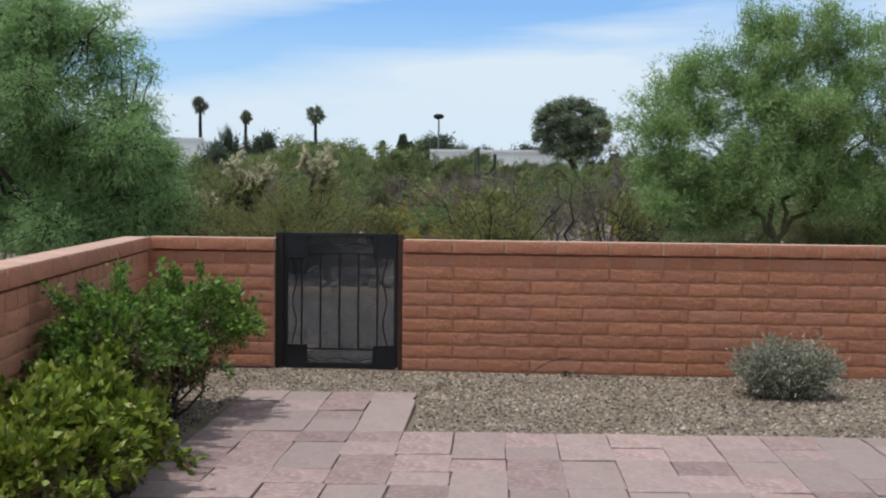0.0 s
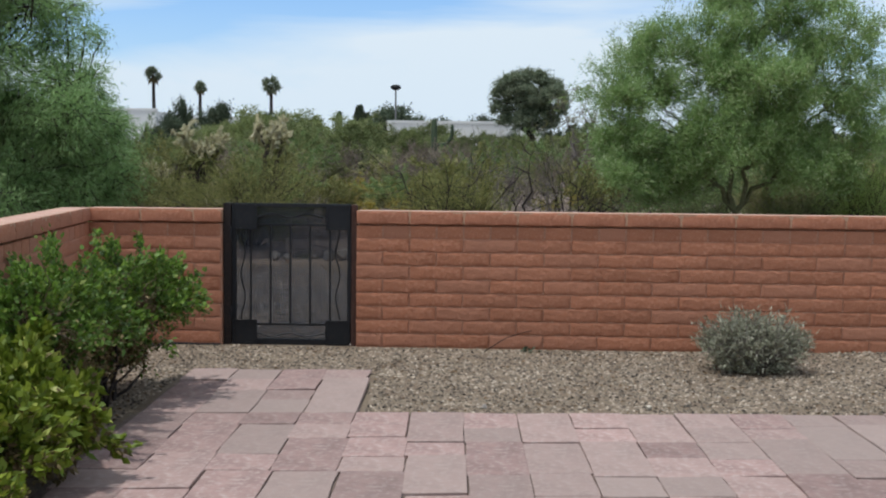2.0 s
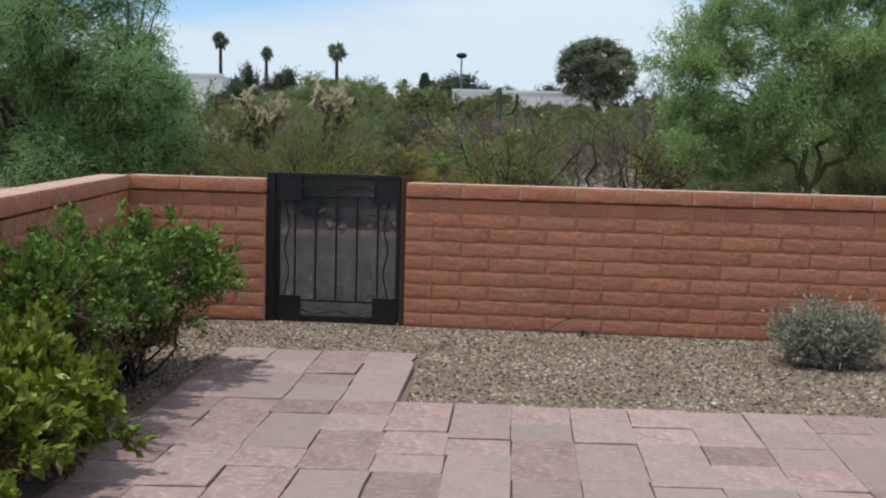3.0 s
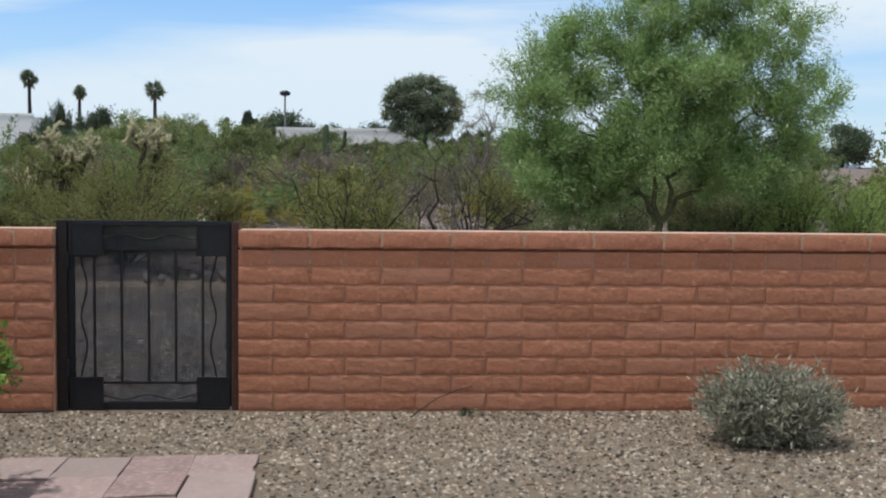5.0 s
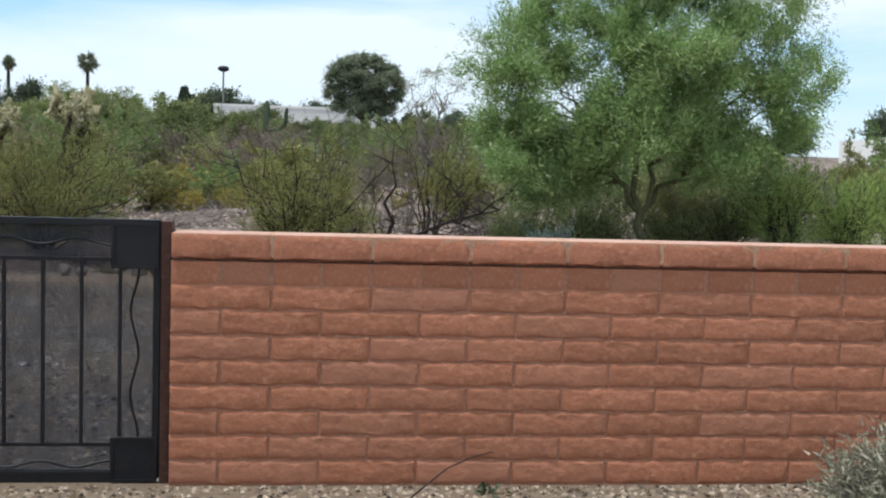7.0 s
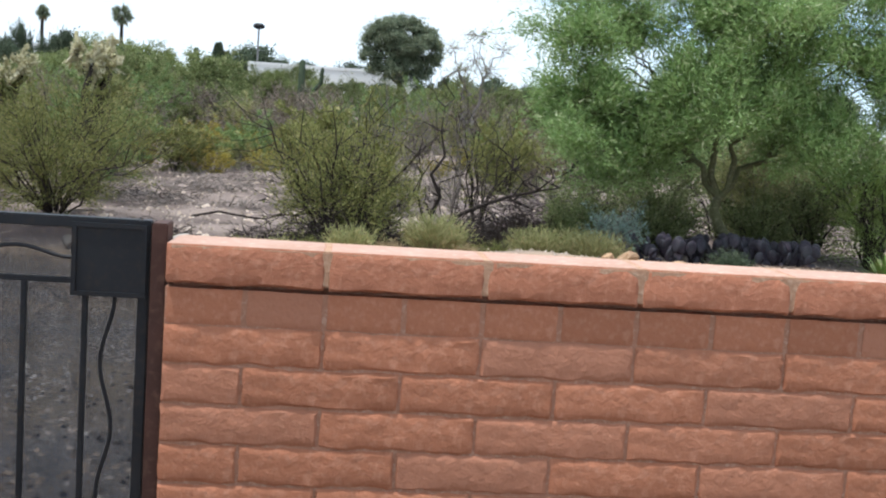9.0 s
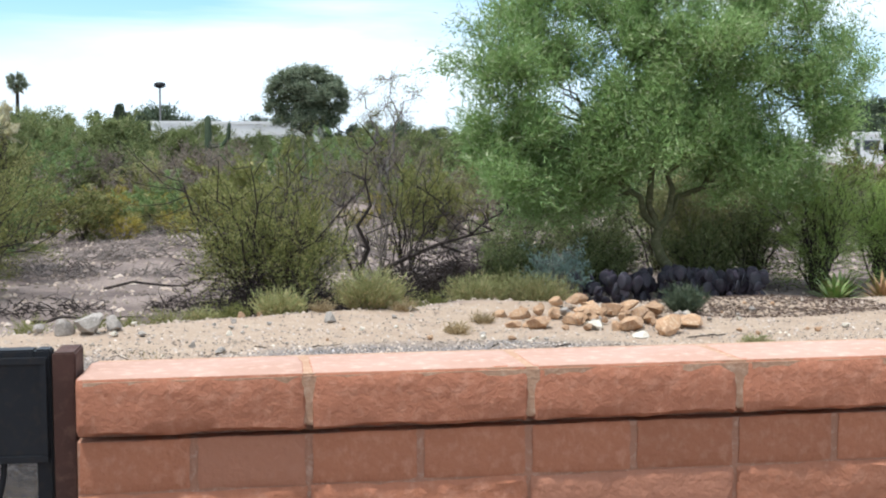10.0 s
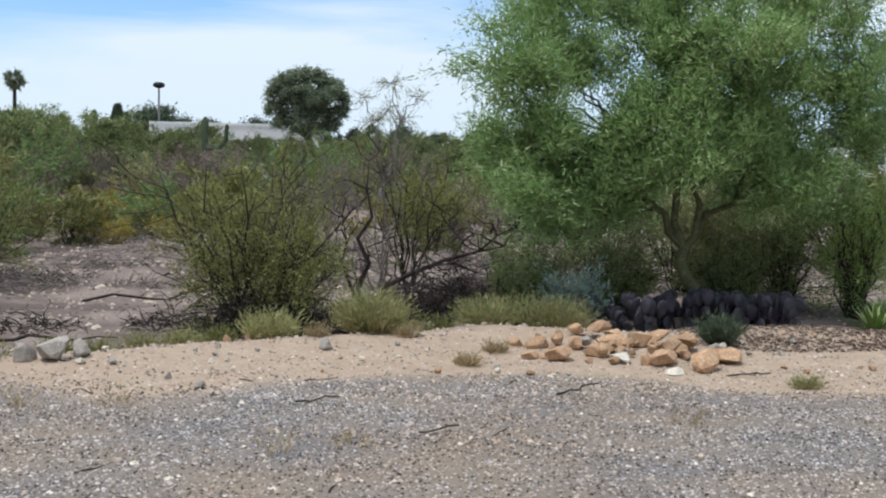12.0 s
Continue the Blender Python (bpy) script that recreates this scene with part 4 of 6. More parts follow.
# pile beside the tree: x, y, size, how high it lies
for k, (x, y, s, up) in enumerate(((1.53, 17.9, 0.22, 0.0), (1.52, 17.35, 0.24, 0.0), (1.74, 17.2, 0.34, 0.03), (1.72, 17.75, 0.30, 0.0), (2.0, 17.6, 0.28, 0.03), (2.12, 17.35, 0.30, 0.0), (2.26, 17.0, 0.25, 0.02), (2.3, 17.45, 0.36, 0.05), (2.45, 17.8, 0.26, 0.10), (2.6, 17.55, 0.30, 0.08), (2.36, 18.1, 0.30, 0.14), (2.2, 18.2, 0.22, 0.10), (2.52, 16.75, 0.36, 0.02), (2.5, 16.4, 0.18, 0.0), (2.68, 17.05, 0.32, 0.08), (2.9, 17.2, 0.34, 0.08), (3.0, 17.5, 0.26, 0.05), (2.86, 16.55, 0.42, 0.02), (3.08, 16.8, 0.34, 0.02), (2.75, 17.5, 0.30, 0.12))):
    pale = k in (6, 13)
    rock("rock", "pale cream rock in the rock pile" if pale else "tan and orange angular rock in the pile beside the tree", x, y, s * 1.05, PALE_ROCK if pale else ROCK, group="rocks in the pile", up=up * 0.5 - 0.02, squash=(1.1, 1, 0.8))
for _ in range(52):
    a, k = rr.uniform(0, 2 * math.pi), math.sqrt(rr.uniform(0, 1))
    rock("rock", "tan and orange angular rock in the pile beside the tree", 2.35 + math.cos(a) * k * 0.85, 17.35 + math.sin(a) * k * 0.55 - 0.3 * math.cos(a) * k, rr.uniform(0.09, 0.2), ROCK if rr.uniform() < 0.8 else GREY_ROCK, group="rocks in the pile", up=0.05 * (1 - k))
for _ in range(70):
    rock("stone", "small stone lying on the sandy bank", rr.uniform(-3.4, 4.6), rr.uniform(16.2, 18.3), rr.uniform(0.05, 0.11), (PALE_ROCK, GREY_ROCK, ROCK)[rr.integers(3)], "rock", "stones on the bank")
for x, y, s in ((-2.63, 16.8, 0.26), (-2.41, 16.78, 0.36), (-2.22, 16.9, 0.22), (-2.85, 16.95, 0.16), (-0.26, 17.5, 0.18), (-3.2, 16.7, 0.2), (-3.4, 16.6, 0.26), (-1.26, 15.8, 0.12), (-1.5, 16.2, 0.09)):
    rock("rock", "rounded grey stone on the edge of the sandy bank", x, y, s, GREY_ROCK, group="stones on the bank")
rock("stone", "small pale stone lying on the gravel edge of the patio", 0.64, 6.28, 0.06, PALE_ROCK)
rock("stone", "small grey stone lying on the gravel edge of the patio", -0.30, 6.24, 0.05, GREY_ROCK)


# ---------- plants in the yard ----------
vr = np.random.default_rng(41)
shrub("sage_bush", "silvery grey rounded sage bush in the gravel", "bush", vr, 0.39, 0.34, 170, 12, 12000, L_SAGE, 0.035, 0.009, GREY_BARK, (1.53, 7.62, 0), base=0.10, stem_r=0.005, low=0.15, jitter=0.012, lean=1.0)


def wall_x(y):
    """The inner face of the west wall."""
    return -3.33 + 0.1673 * (WALL_Y - y)


def garden_shrub(name, label, at, blobs, leaf, top, count, leaf_len, bare_below=0.0):
    e = thing(name, label, "shrub", at)
    stems, twigs, inner = [], [], []
    for x, y, z, r in blobs:
        c = np.array([x, y, z])
        for _ in range(5):
            a = vr.uniform(0, 2 * np.pi)
            stems.append(curve_path(vr, (0.12 * x + 0.1 * math.cos(a), 0.5 * y + 0.1 * math.sin(a), -0.02), c + vr.normal(size=3) * r * 0.3, 0.011, 0.004, 0.07, 6))
        for _ in range(int(230 * r)):
            d = unit(vr.normal(size=3))
            d[2] = abs(d[2]) * 0.9 - 0.25
            p = c + d * r * 0.25
            q = c + unit(d + vr.normal(size=3) * 0.15) * r * (vr.uniform(0.6, 1.1) if vr.uniform() < 0.8 else vr.uniform(1.1, 1.6))
            q[0] = max(q[0], wall_x(at[1] + q[1]) - at[0] + 0.03)
            q[2] = max(q[2], 0.03)
            (twigs if q[2] > 0.3 * z or vr.uniform() < 0.4 else inner).append(curve_path(vr, p, q, 0.004, 0.0015, 0.07, 4))
            if vr.uniform() < 0.35:
                w = c + unit(vr.normal(size=3)) * r * np.array([0.8, 0.8, 0.9])
                w[2] = max(min(w[2], c[2]), 0.03)
                w[0] = max(w[0], wall_x(at[1] + w[1]) - at[0] + 0.03)
                inner.append(curve_path(vr, c + (w - c) * 0.2, w, 0.004, 0.0015, 0.1, 4))
    tagged(part("branchwork", tubes(stems, 6), DARK_BARK, e), kind="stuff")
    tagged(part("twig_mass", tubes(twigs + inner, 3), SHRUB_BARK, e), kind="stuff")
    pl, wy = along(vr, twigs, count, 0.45, 0.018, 0.8, 0.3)
    inside = pl[:, 0] + at[0] > wall_x(at[1] + pl[:, 1]) + 0.02
    inside &= (pl[:, 2] > bare_below + 0.05 * vr.normal(size=len(pl))) | (vr.uniform(size=len(pl)) < 0.12)
    pl, wy = pl[inside], wy[inside]
    part("foliage", leaf_mesh(vr, pl, wy, leaf_len, leaf_len * 0.55, 0.25), leaf, e)
    pl, wy = along(vr, twigs + inner, int(count * 1.0), 0.1, 0.02, 0.8, -0.2)
    keep = pl[:, 2] < max(bare_below, 0.25) + 0.18 * np.abs(vr.normal(size=len(pl)))
    pl, wy = pl[keep], wy[keep]
    part("dry_foliage", leaf_mesh(vr, pl, wy, leaf_len * 0.8, leaf_len * 0.4, 0.25), L_BROWN, e)
    up = [t for t in twigs if t[-1][0][2] > max(t[0][0][2], bare_below + 0.08)]
    pl, wy = along(vr, up, count // 5, 0.7, 0.015, 0.7, 0.5)
    part("new_foliage", leaf_mesh(vr, pl, wy, leaf_len, leaf_len * 0.6, 0.25), top, e)
    return e


garden_shrub("garden_shrub", "leafy green garden shrub with dry brown twigs below", (-2.55, 5.95, 0), ((0.20, 0.62, 0.56, 0.28), (0.05, 0.7, 0.52, 0.28), (0.24, 0.3, 0.52, 0.30), (0.05, 0.0, 0.54, 0.33), (0.1, -0.5, 0.56, 0.33), (0.14, -0.95, 0.58, 0.33), (-0.02, -0.3, 0.30, 0.28), (0.08, 0.35, 0.28, 0.24), (0.04, -0.85, 0.28, 0.26)), L_SHRUB, L_LEAF_TOP, 33000, 0.034, 0.36)
garden_shrub("garden_shrub", "bright yellow-green leafy shrub at the edge of the patio", (-2.46, 4.3, 0), ((0.16, 0.1, 0.30, 0.29), (0.32, 0.22, 0.22, 0.21), (0.18, -0.35, 0.31, 0.29), (0.10, 0.42, 0.33, 0.25), (0.22, -0.75, 0.28, 0.27)), L_LIME, L_LIME, 16000, 0.052)


def bent_twig(name, label, category, pts, r, material):
    e = part(name, tubes([[(p, r * (1 - 0.5 * i / len(pts))) for i, p in enumerate(pts)]], 5), material)
    return tagged(e, label, category)


bent_twig("dead_twig", "thin dead twig leaning against the wall", "twig", [(-0.30, 8.20, 0.015), (-0.22, 8.26, 0.06), (-0.14, 8.33, 0.10), (-0.03, 8.39, 0.13), (0.06, 8.405, 0.15)], 0.004, DARK_BARK)
bent_twig("irrigation_hose", "thin black irrigation hose lying in the gravel", "hose", [(-3.0, 8.05, 0.02), (-2.8, 8.18, 0.03), (-2.6, 8.28, 0.03), (-2.45, 8.33, 0.02), (-2.3, 8.38, 0.015)], 0.011, STEEL)
tagged(part("dry_leaf_litter", leaf_mesh(vr, np.array([(0.02, 8.3, 0.02)]) + vr.normal(size=(40, 3)) * np.array([0.03, 0.02, 0.006]), vr.normal(size=(40, 3)), 0.03, 0.015, 0.3), L_DARK), "small heap of dark dry leaves at the wall", "leaves", "", "stuff")

for x, y, a in ((-0.75, 3.75, 20), (-0.55, 3.70, -15), (-1.05, 7.05, 60)):
    o = part("dead_twig", tubes([curve_path(vr, (0, 0, 0.023), (0.13, 0, 0.025), 0.004, 0.0015, 0.06, 5)], 5), DARK_BARK)
    o.matrix_world = pose(x, y, 0, 0, 0, a)
    tagged(o, "small dark dead twig lying on the pavers", "twig")

# ---------- plants behind the wall ----------
left_lobe = [(-2.59, -0.66, 2.8, 0.31), (-2.28, -0.42, 3.29, 0.33), (-1.93, 0.48, 3.88, 0.35), (-1.62, 0.13, 3.5, 0.33), (-2.28, -0.65, 2.6, 0.33), (-1.82, -0.11, 2.99, 0.38), (-1.5, -0.03, 3.88, 0.2), (-2.24, -0.54, 2.06, 0.35), (-1.62, 0.38, 1.66, 0.41), (-2.18, -0.62, 1.35, 0.28), (-1.36, -0.17, 1.32, 0.33), (-1.75, 0.03, 1.04, 0.2), (-1.2, -0.11, 1.85, 0.33)]
crown_middle = [(-0.79, 0.14, 3.84, 0.36), (-0.53, 0.38, 3.3, 0.36), (-0.13, 0.73, 4.39, 0.44), (-0.7, -0.35, 2.3, 0.39), (-0.93, 0.24, 3.36, 0.17), (-0.11, 0.31, 3.62, 0.52), (-0.38, -0.33, 2.78, 0.45), (0.03, -0.8, 3.1, 0.5), (0.26, 0.76, 2.37, 0.36), (-0.16, -0.32, 4.49, 0.34), (0.46, -0.3, 4.39, 0.38), (-0.62, 0.63, 4.62, 0.23)]
right_lobe = [(0.9, 0.14, 3.91, 0.44), (1.26, -0.05, 4.29, 0.28), (1.72, 0.44, 4.03, 0.25), (1.57, -0.75, 4.04, 0.2), (2.24, 0.33, 3.77, 0.2), (1.17, -0.2, 3.28, 0.45), (1.54, -0.65, 3.09, 0.36), (2.35, 0.26, 3.01, 0.3), (2.83, 0.69, 2.74, 0.2), (0.68, -0.47, 2.64, 0.42), (1.54, 0.21, 2.58, 0.38), (1.88, -0.32, 2.4, 0.33), (1.31, 0.39, 2.08, 0.33), (0.75, 0.36, 2.11, 0.28), (1.6, -0.45, 1.95, 0.25), (0.59, 0.53, 1.79, 0.22)]
low_skirt = [(-1.80, 0.72, 1.25, 0.21), (-1.28, 0.12, 1.25, 0.22), (-0.71, 0.77, 1.75, 0.26), (-0.76, -0.49, 2.10, 0.28), (-0.27, 0.25, 2.21, 0.25), (0.69, -0.07, 1.81, 0.24), (0.37, 0.52, 1.92, 0.21), (1.22, -0.36, 1.79, 0.21), (-1.56, 0.62, 1.58, 0.34), (-2.29, 0.16, 1.96, 0.28)]
inner = [(x * 0.8, -y * 0.9, z - 0.2, r * 0.9) for x, y, z, r in left_lobe[5:9:2] + crown_middle[1::3] + right_lobe[5::4] if z > 1.9]
crown_tree("palo_verde_tree", "palo verde tree with feathery green crown and green forked trunk", "tree", vr, (4.40, 20.6, -0.2), 0.85, 0.072, left_lobe + crown_middle + right_lobe + inner + low_skirt + low_skirt[:3] + low_skirt[-2:] + [(-0.9, -0.4, 1.6, 0.35), (-0.4, -0.6, 1.8, 0.35), (0.1, -0.5, 1.95, 0.35), (0.5, -0.5, 1.65, 0.32), (1.0, -0.4, 1.5, 0.35), (1.4, 0.2, 1.4, 0.35)], 105, 38, L_PALO, 0.085, 0.017, BARK, hang=-0.1, lean=(-0.22, 0), mains=[(-1.15, 0.1, 2.2), (-0.45, 0.3, 3.4), (0.35, -0.2, 2.6), (1.4, 0.3, 2.7)], tufts=52)
mesquite_edge = [(0.96, 0.05, 4.56, 0.6), (1.32, 0.09, 4.12, 0.36), (1.61, 0.27, 4.02, 0.22), (1.29, -0.24, 3.13, 0.58), (1.73, 0.19, 2.59, 0.4), (0.51, 0.34, 4.03, 0.7), (2.14, -0.67, 1.73, 0.38), (0.29, 0.3, 5.05, 0.6), (-0.88, -0.29, 4.74, 0.8), (-0.23, -0.18, 3.75, 0.8), (1.14, -0.61, 5.14, 0.3), (0.59, 0.11, 2.18, 0.6), (-0.83, -0.42, 2.94, 0.8), (0.98, 0.33, 1.5, 0.4), (-1.28, -0.44, 3.83, 0.7), (-0.15, -0.07, 5.22, 0.6)]
crown_tree("mesquite_tree", "large soft green mesquite tree with drooping crown", "tree", vr, (-9.3, 22.2, -0.2), 0.7, 0.13, [(x - 1.4, y, z, r) for x, y, z, r in blob_cloud(vr, 24, 3.7, 2.2, 0.9, 5.4, 0.8, 1.1) + blob_cloud(vr, 13, 3.6, 1.8, 0.5, 2.8, 0.9, 1.2)] + [(1.0, 0, 2.2, 1.0), (0.6, 0, 3.2, 0.9), (1.6, 0.3, 1.3, 0.8), (-0.5, 0, 2.6, 1.0), (1.7, 0, 2.3, 0.6), (0.2, 0, 1.2, 0.9), (1.3, -0.2, 3.0, 0.7), (-1.1, 0, 4.6, 1.0), (-1.5, 0.3, 3.9, 0.9)] + [(x - 0.2, y, z, r) for x, y, z, r in mesquite_edge], 62, 60, L_MESQ, 0.12, 0.02, DARK_BARK, hang=0.45, mains=[(0.7, 0.2, 2.4), (-1.0, 0.3, 3.3), (-2.6, -0.2, 3.0), (-2.2, 0.3, 1.8)])


def creosote(rng, **k):
    a = dict(height=2.2, radius=1.1, stems=16, twigs_each=9, leaf_count=5200, leaf=L_CREO, leaf_len=0.05, leaf_w=0.018, bark=DARK_BARK, stem_r=0.016, jitter=0.05, low=0.2)
    a.update(k)
    return shrub("creosote_bush", "olive green creosote bush with dark bare stems", "bush", rng, a.pop("height"), a.pop("radius"), a.pop("stems"), a.pop("twigs_each"), a.pop("leaf_count"), a.pop("leaf"), a.pop("leaf_len"), a.pop("leaf_w"), a.pop("bark"), **a)


def gz(x, y):
    return (x, y, float(ground_z(x, y)) - 0.02)


creosote(vr, height=1.75, radius=0.8, stems=22, leaf_count=15000, at=gz(-0.68, 19.9), leaf_len=0.036, leaf_w=0.015, lean=1.15, base=0.16)
creosote(vr, height=1.15, radius=0.75, stems=16, leaf_count=9000, at=gz(-0.55, 20.1), leaf_len=0.036, leaf_w=0.015)
creosote(vr, height=1.5, radius=1.1, stems=10, leaf_count=5200, at=gz(-1.0, 20.3), leaf_len=0.036, leaf_w=0.015, lean=1.2)
for x, y, h, rad in ((-0.95, 20.0, 2.3, 1.5), (0.9, 24.0, 2.5, 1.0), (-0.3, 25.0, 2.2, 1.1)):
    tagged(creosote(vr, height=h, radius=rad, stems=9, leaf_count=250, at=gz(x, y), stem_r=0.02 if y < 22 else 0.013, bark=DARK_BARK if y < 22 else GREY_BARK), "bare dark branches of a leafless desert bush")
tagged(creosote(vr, height=2.5, radius=1.0, stems=12, leaf_count=1500, at=gz(0.15, 25.5), bark=GREY_BARK, leaf=L_CREO), "nearly bare grey-stemmed bush with few olive leaves")
tagged(creosote(vr, height=2.4, radius=0.9, stems=12, leaf_count=2300, at=gz(1.4, 24.5), bark=DARK_BARK, leaf=L_CREO), "half bare bush of dark twisted stems and olive leaves")
creosote(vr, height=1.7, radius=1.8, stems=34, leaf_count=28000, at=gz(-4.7, 21.5), leaf_len=0.038, leaf_w=0.015)
creosote(vr, height=2.1, radius=1.2, stems=20, leaf_count=14000, at=gz(-7.4, 24.9), leaf_len=0.04, leaf_w=0.016)
creosote(vr, height=1.35, radius=1.3, stems=22, leaf_count=19000, at=gz(-6.3, 23.2), leaf_len=0.038, leaf_w=0.015)
tagged(creosote(vr, height=1.6, radius=0.9, stems=22, leaf_count=15000, at=gz(5.5, 22.4), leaf=L_GRASS, bark=GREY_BARK, stem_r=0.008, leaf_len=0.04), "pale olive bush behind the prickly pears")
for x, y, h, r, c in ((6.55, 20.9, 1.7, 0.75, 9000), (7.9, 21.6, 1.6, 0.9, 9000), (9.2, 22.4, 1.5, 0.9, 7000)):
    tagged(creosote(vr, height=h, radius=r, stems=34, leaf_count=c, at=gz(x, y), leaf=L_BROOM, leaf_len=0.09, leaf_w=0.010, lean=0.7), "bright green desert broom bush with upright feathery branches", "bush")
for x, y, h, r in ((2.9, 22.8, 1.1, 0.8), (4.1, 23.6, 1.3, 0.9), (5.2, 23.4, 1.5, 0.9), (6.4, 23.8, 1.5, 1.0), (3.6, 21.6, 0.8, 0.6), (5.9, 21.6, 1.2, 0.6), (5.1, 21.4, 0.9, 0.5), (2.4, 21.2, 0.7, 0.5)):
    tagged(creosote(vr, height=h, radius=r, stems=18, leaf_count=8000, at=gz(x, y), leaf=L_OLIVE, bark=DARK_BARK, leaf_len=0.045), "dull olive bush in the shade behind the palo verde")
shrub("brittle_bush", "pale blue-green low bush", "bush", vr, 0.75, 0.55, 22, 8, 2600, L_TEAL, 0.05, 0.018, GREY_BARK, gz(2.75, 20.3), stem_r=0.006)


def stalk_clump(label, x, y, height, radius, n, leaf=L_GRASS):
    n = int(n * 0.6)
    e = thing("rabbitbrush", label, "bush", gz(x, y), 0, "low clumps along the bank")
    a, k = vr.uniform(0, 2 * np.pi, n), np.sqrt(vr.uniform(0, 1, n))
    root = np.stack([np.cos(a) * k * radius * 0.55, np.sin(a) * k * radius * 0.55, np.zeros(n)], -1)
    tall = height * vr.uniform(0.5, 1.1, (n, 1))
    way = np.stack([np.cos(a) * k * 0.75, np.sin(a) * k * 0.75, 1.1 - 0.35 * k], -1) + vr.normal(size=(n, 3)) * 0.16
    tagged(part("stalk_tuft", leaf_mesh(vr, root, way, height * 0.75, 0.007, -1), STRAW if leaf is L_GRASS else leaf, e), kind="stuff")
    u = np.repeat(np.arange(n), 4)
    pl = root[u] + unit(way[u]) * vr.uniform(0.25, 1.0, (4 * n, 1)) * tall[u] + vr.normal(size=(4 * n, 3)) * 0.012
    pl[:, 2] = np.maximum(pl[:, 2], 0.01)
    part("foliage", leaf_mesh(vr, pl, unit(way[u]) + vr.normal(size=(4 * n, 3)) * 0.45, 0.30 * height ** 0.7 * 0.5, 0.009, -1), leaf, e)
    return e


for x, y, h, r, n in ((-0.72, 18.3, 0.34, 0.19, 1300), (0.24, 18.55, 0.46, 0.27, 1900), (1.52, 19.25, 0.40, 0.24, 1500), (2.2, 19.2, 0.44, 0.34, 2100), (-1.87, 18.3, 0.26, 0.10, 500), (-1.52, 18.35, 0.22, 0.13, 700), (1.85, 19.5, 0.42, 0.26, 1400)):
    stalk_clump("round grey-green clump of fine upright stalks", x, y, h, r, n)
for x, y in ((-2.6, 18.2), (-2.2, 18.0), (-1.2, 18.6), (0.75, 19.2), (1.1, 19.6), (-3.1, 17.8)):
    stalk_clump("small leafy green weed at the foot of the bank", x, y, 0.26, 0.10, 260, L_CREO)
stalk_clump("dark green grassy clump beside the rock pile", 3.36, 17.55, 0.30, 0.11, 1000, L_DARK)
for x, y in ((0.55, 18.2), (1.27, 17.65), (3.33, 15.75), (0.9, 17.0), (-0.3, 18.1)):
    stalk_clump("small dry straw-coloured tuft on the sandy bank", x, y, 0.13, 0.12, 260, L_GRASS if x > 2 else STRAW)
for x, y in ((-2.37, 15.4), (-1.77, 15.34), (2.9, 13.4), (-0.75, 14.0), (-0.35, 14.1), (1.9, 14.6)):
    stalk_clump("wispy dry grass tuft in the gravel", x, y, 0.17, 0.14, 34, STRAW)


def prickly_pear(x, y, n, w):
    e = thing("prickly_pear", "dark purple prickly pear cactus with round flat pads", "cactus", gz(x, y), 0, "prickly pears under the tree")
    pads = []
    for _ in range(n):
        pads.append((np.array([vr.uniform(-w, w), vr.uniform(-0.25, 0.25), 0.10]), 0))
    for c, lvl in list(pads):
        for _ in range(vr.integers(1, 4)):
            c2 = c + np.array([vr.normal() * 0.10, vr.normal() * 0.08, vr.uniform(0.10, 0.16)])
            pads.append((c2, 1))
            if vr.uniform() < 0.75:
                pads.append((c2 + np.array([vr.normal() * 0.09, vr.normal() * 0.06, vr.uniform(0.09, 0.15)]), 2))
    for c, lvl in pads:
        bm = bmesh.new()
        bmesh.ops.create_icosphere(bm, subdivisions=2, radius=1.0)
        s = vr.uniform(0.7, 1.05)
        for v in bm.verts:
            narrow = 0.72 + 0.28 * min(1, v.co.z + 1)
            v.co = Vector((v.co.x * 0.078 * s * narrow, v.co.y * 0.018, v.co.z * 0.10 * s))
        bm.transform(pose(c[0], c[1], c[2], vr.normal() * 14, vr.normal() * 22, vr.uniform(-70, 70)))
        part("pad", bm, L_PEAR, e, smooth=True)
    return e


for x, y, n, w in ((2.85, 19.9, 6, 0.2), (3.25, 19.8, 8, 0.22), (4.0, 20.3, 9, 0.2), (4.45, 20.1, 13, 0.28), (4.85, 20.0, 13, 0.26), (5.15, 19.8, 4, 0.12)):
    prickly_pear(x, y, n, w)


def agave(x, y, label, tint):
    e = thing("agave", label, "agave", gz(x, y))
    bm = bmesh.new()
    for k in range(46):
        a, up = k * 2.4, 0.15 + 0.85 * (k / 46)
        ln = 0.5 * vr.uniform(0.8, 1.1)
        d = Vector((math.cos(a) * (1 - up * 0.7), math.sin(a) * (1 - up * 0.7), up)).normalized()
        side = d.cross(Vector((0, 0, 1))).normalized()
        nrm = side.cross(d)
        rows = []
        for t, w in ((0, 0.03), (0.3, 0.035), (0.65, 0.022), (1, 0.002)):
            c = d * ln * t + Vector((0, 0, 0.02 - 0.10 * t * t))
            rows.append([bm.verts.new(c - side * w), bm.verts.new(c - nrm * 0.012 * (1 - t)), bm.verts.new(c + side * w)])
        for r0, r1 in zip(rows[:-1], rows[1:]):
            for i in (0, 1):
                bm.faces.new((r0[i], r0[i + 1], r1[i + 1], r1[i]))
    part("leaves", bm, tint, e)
    return e


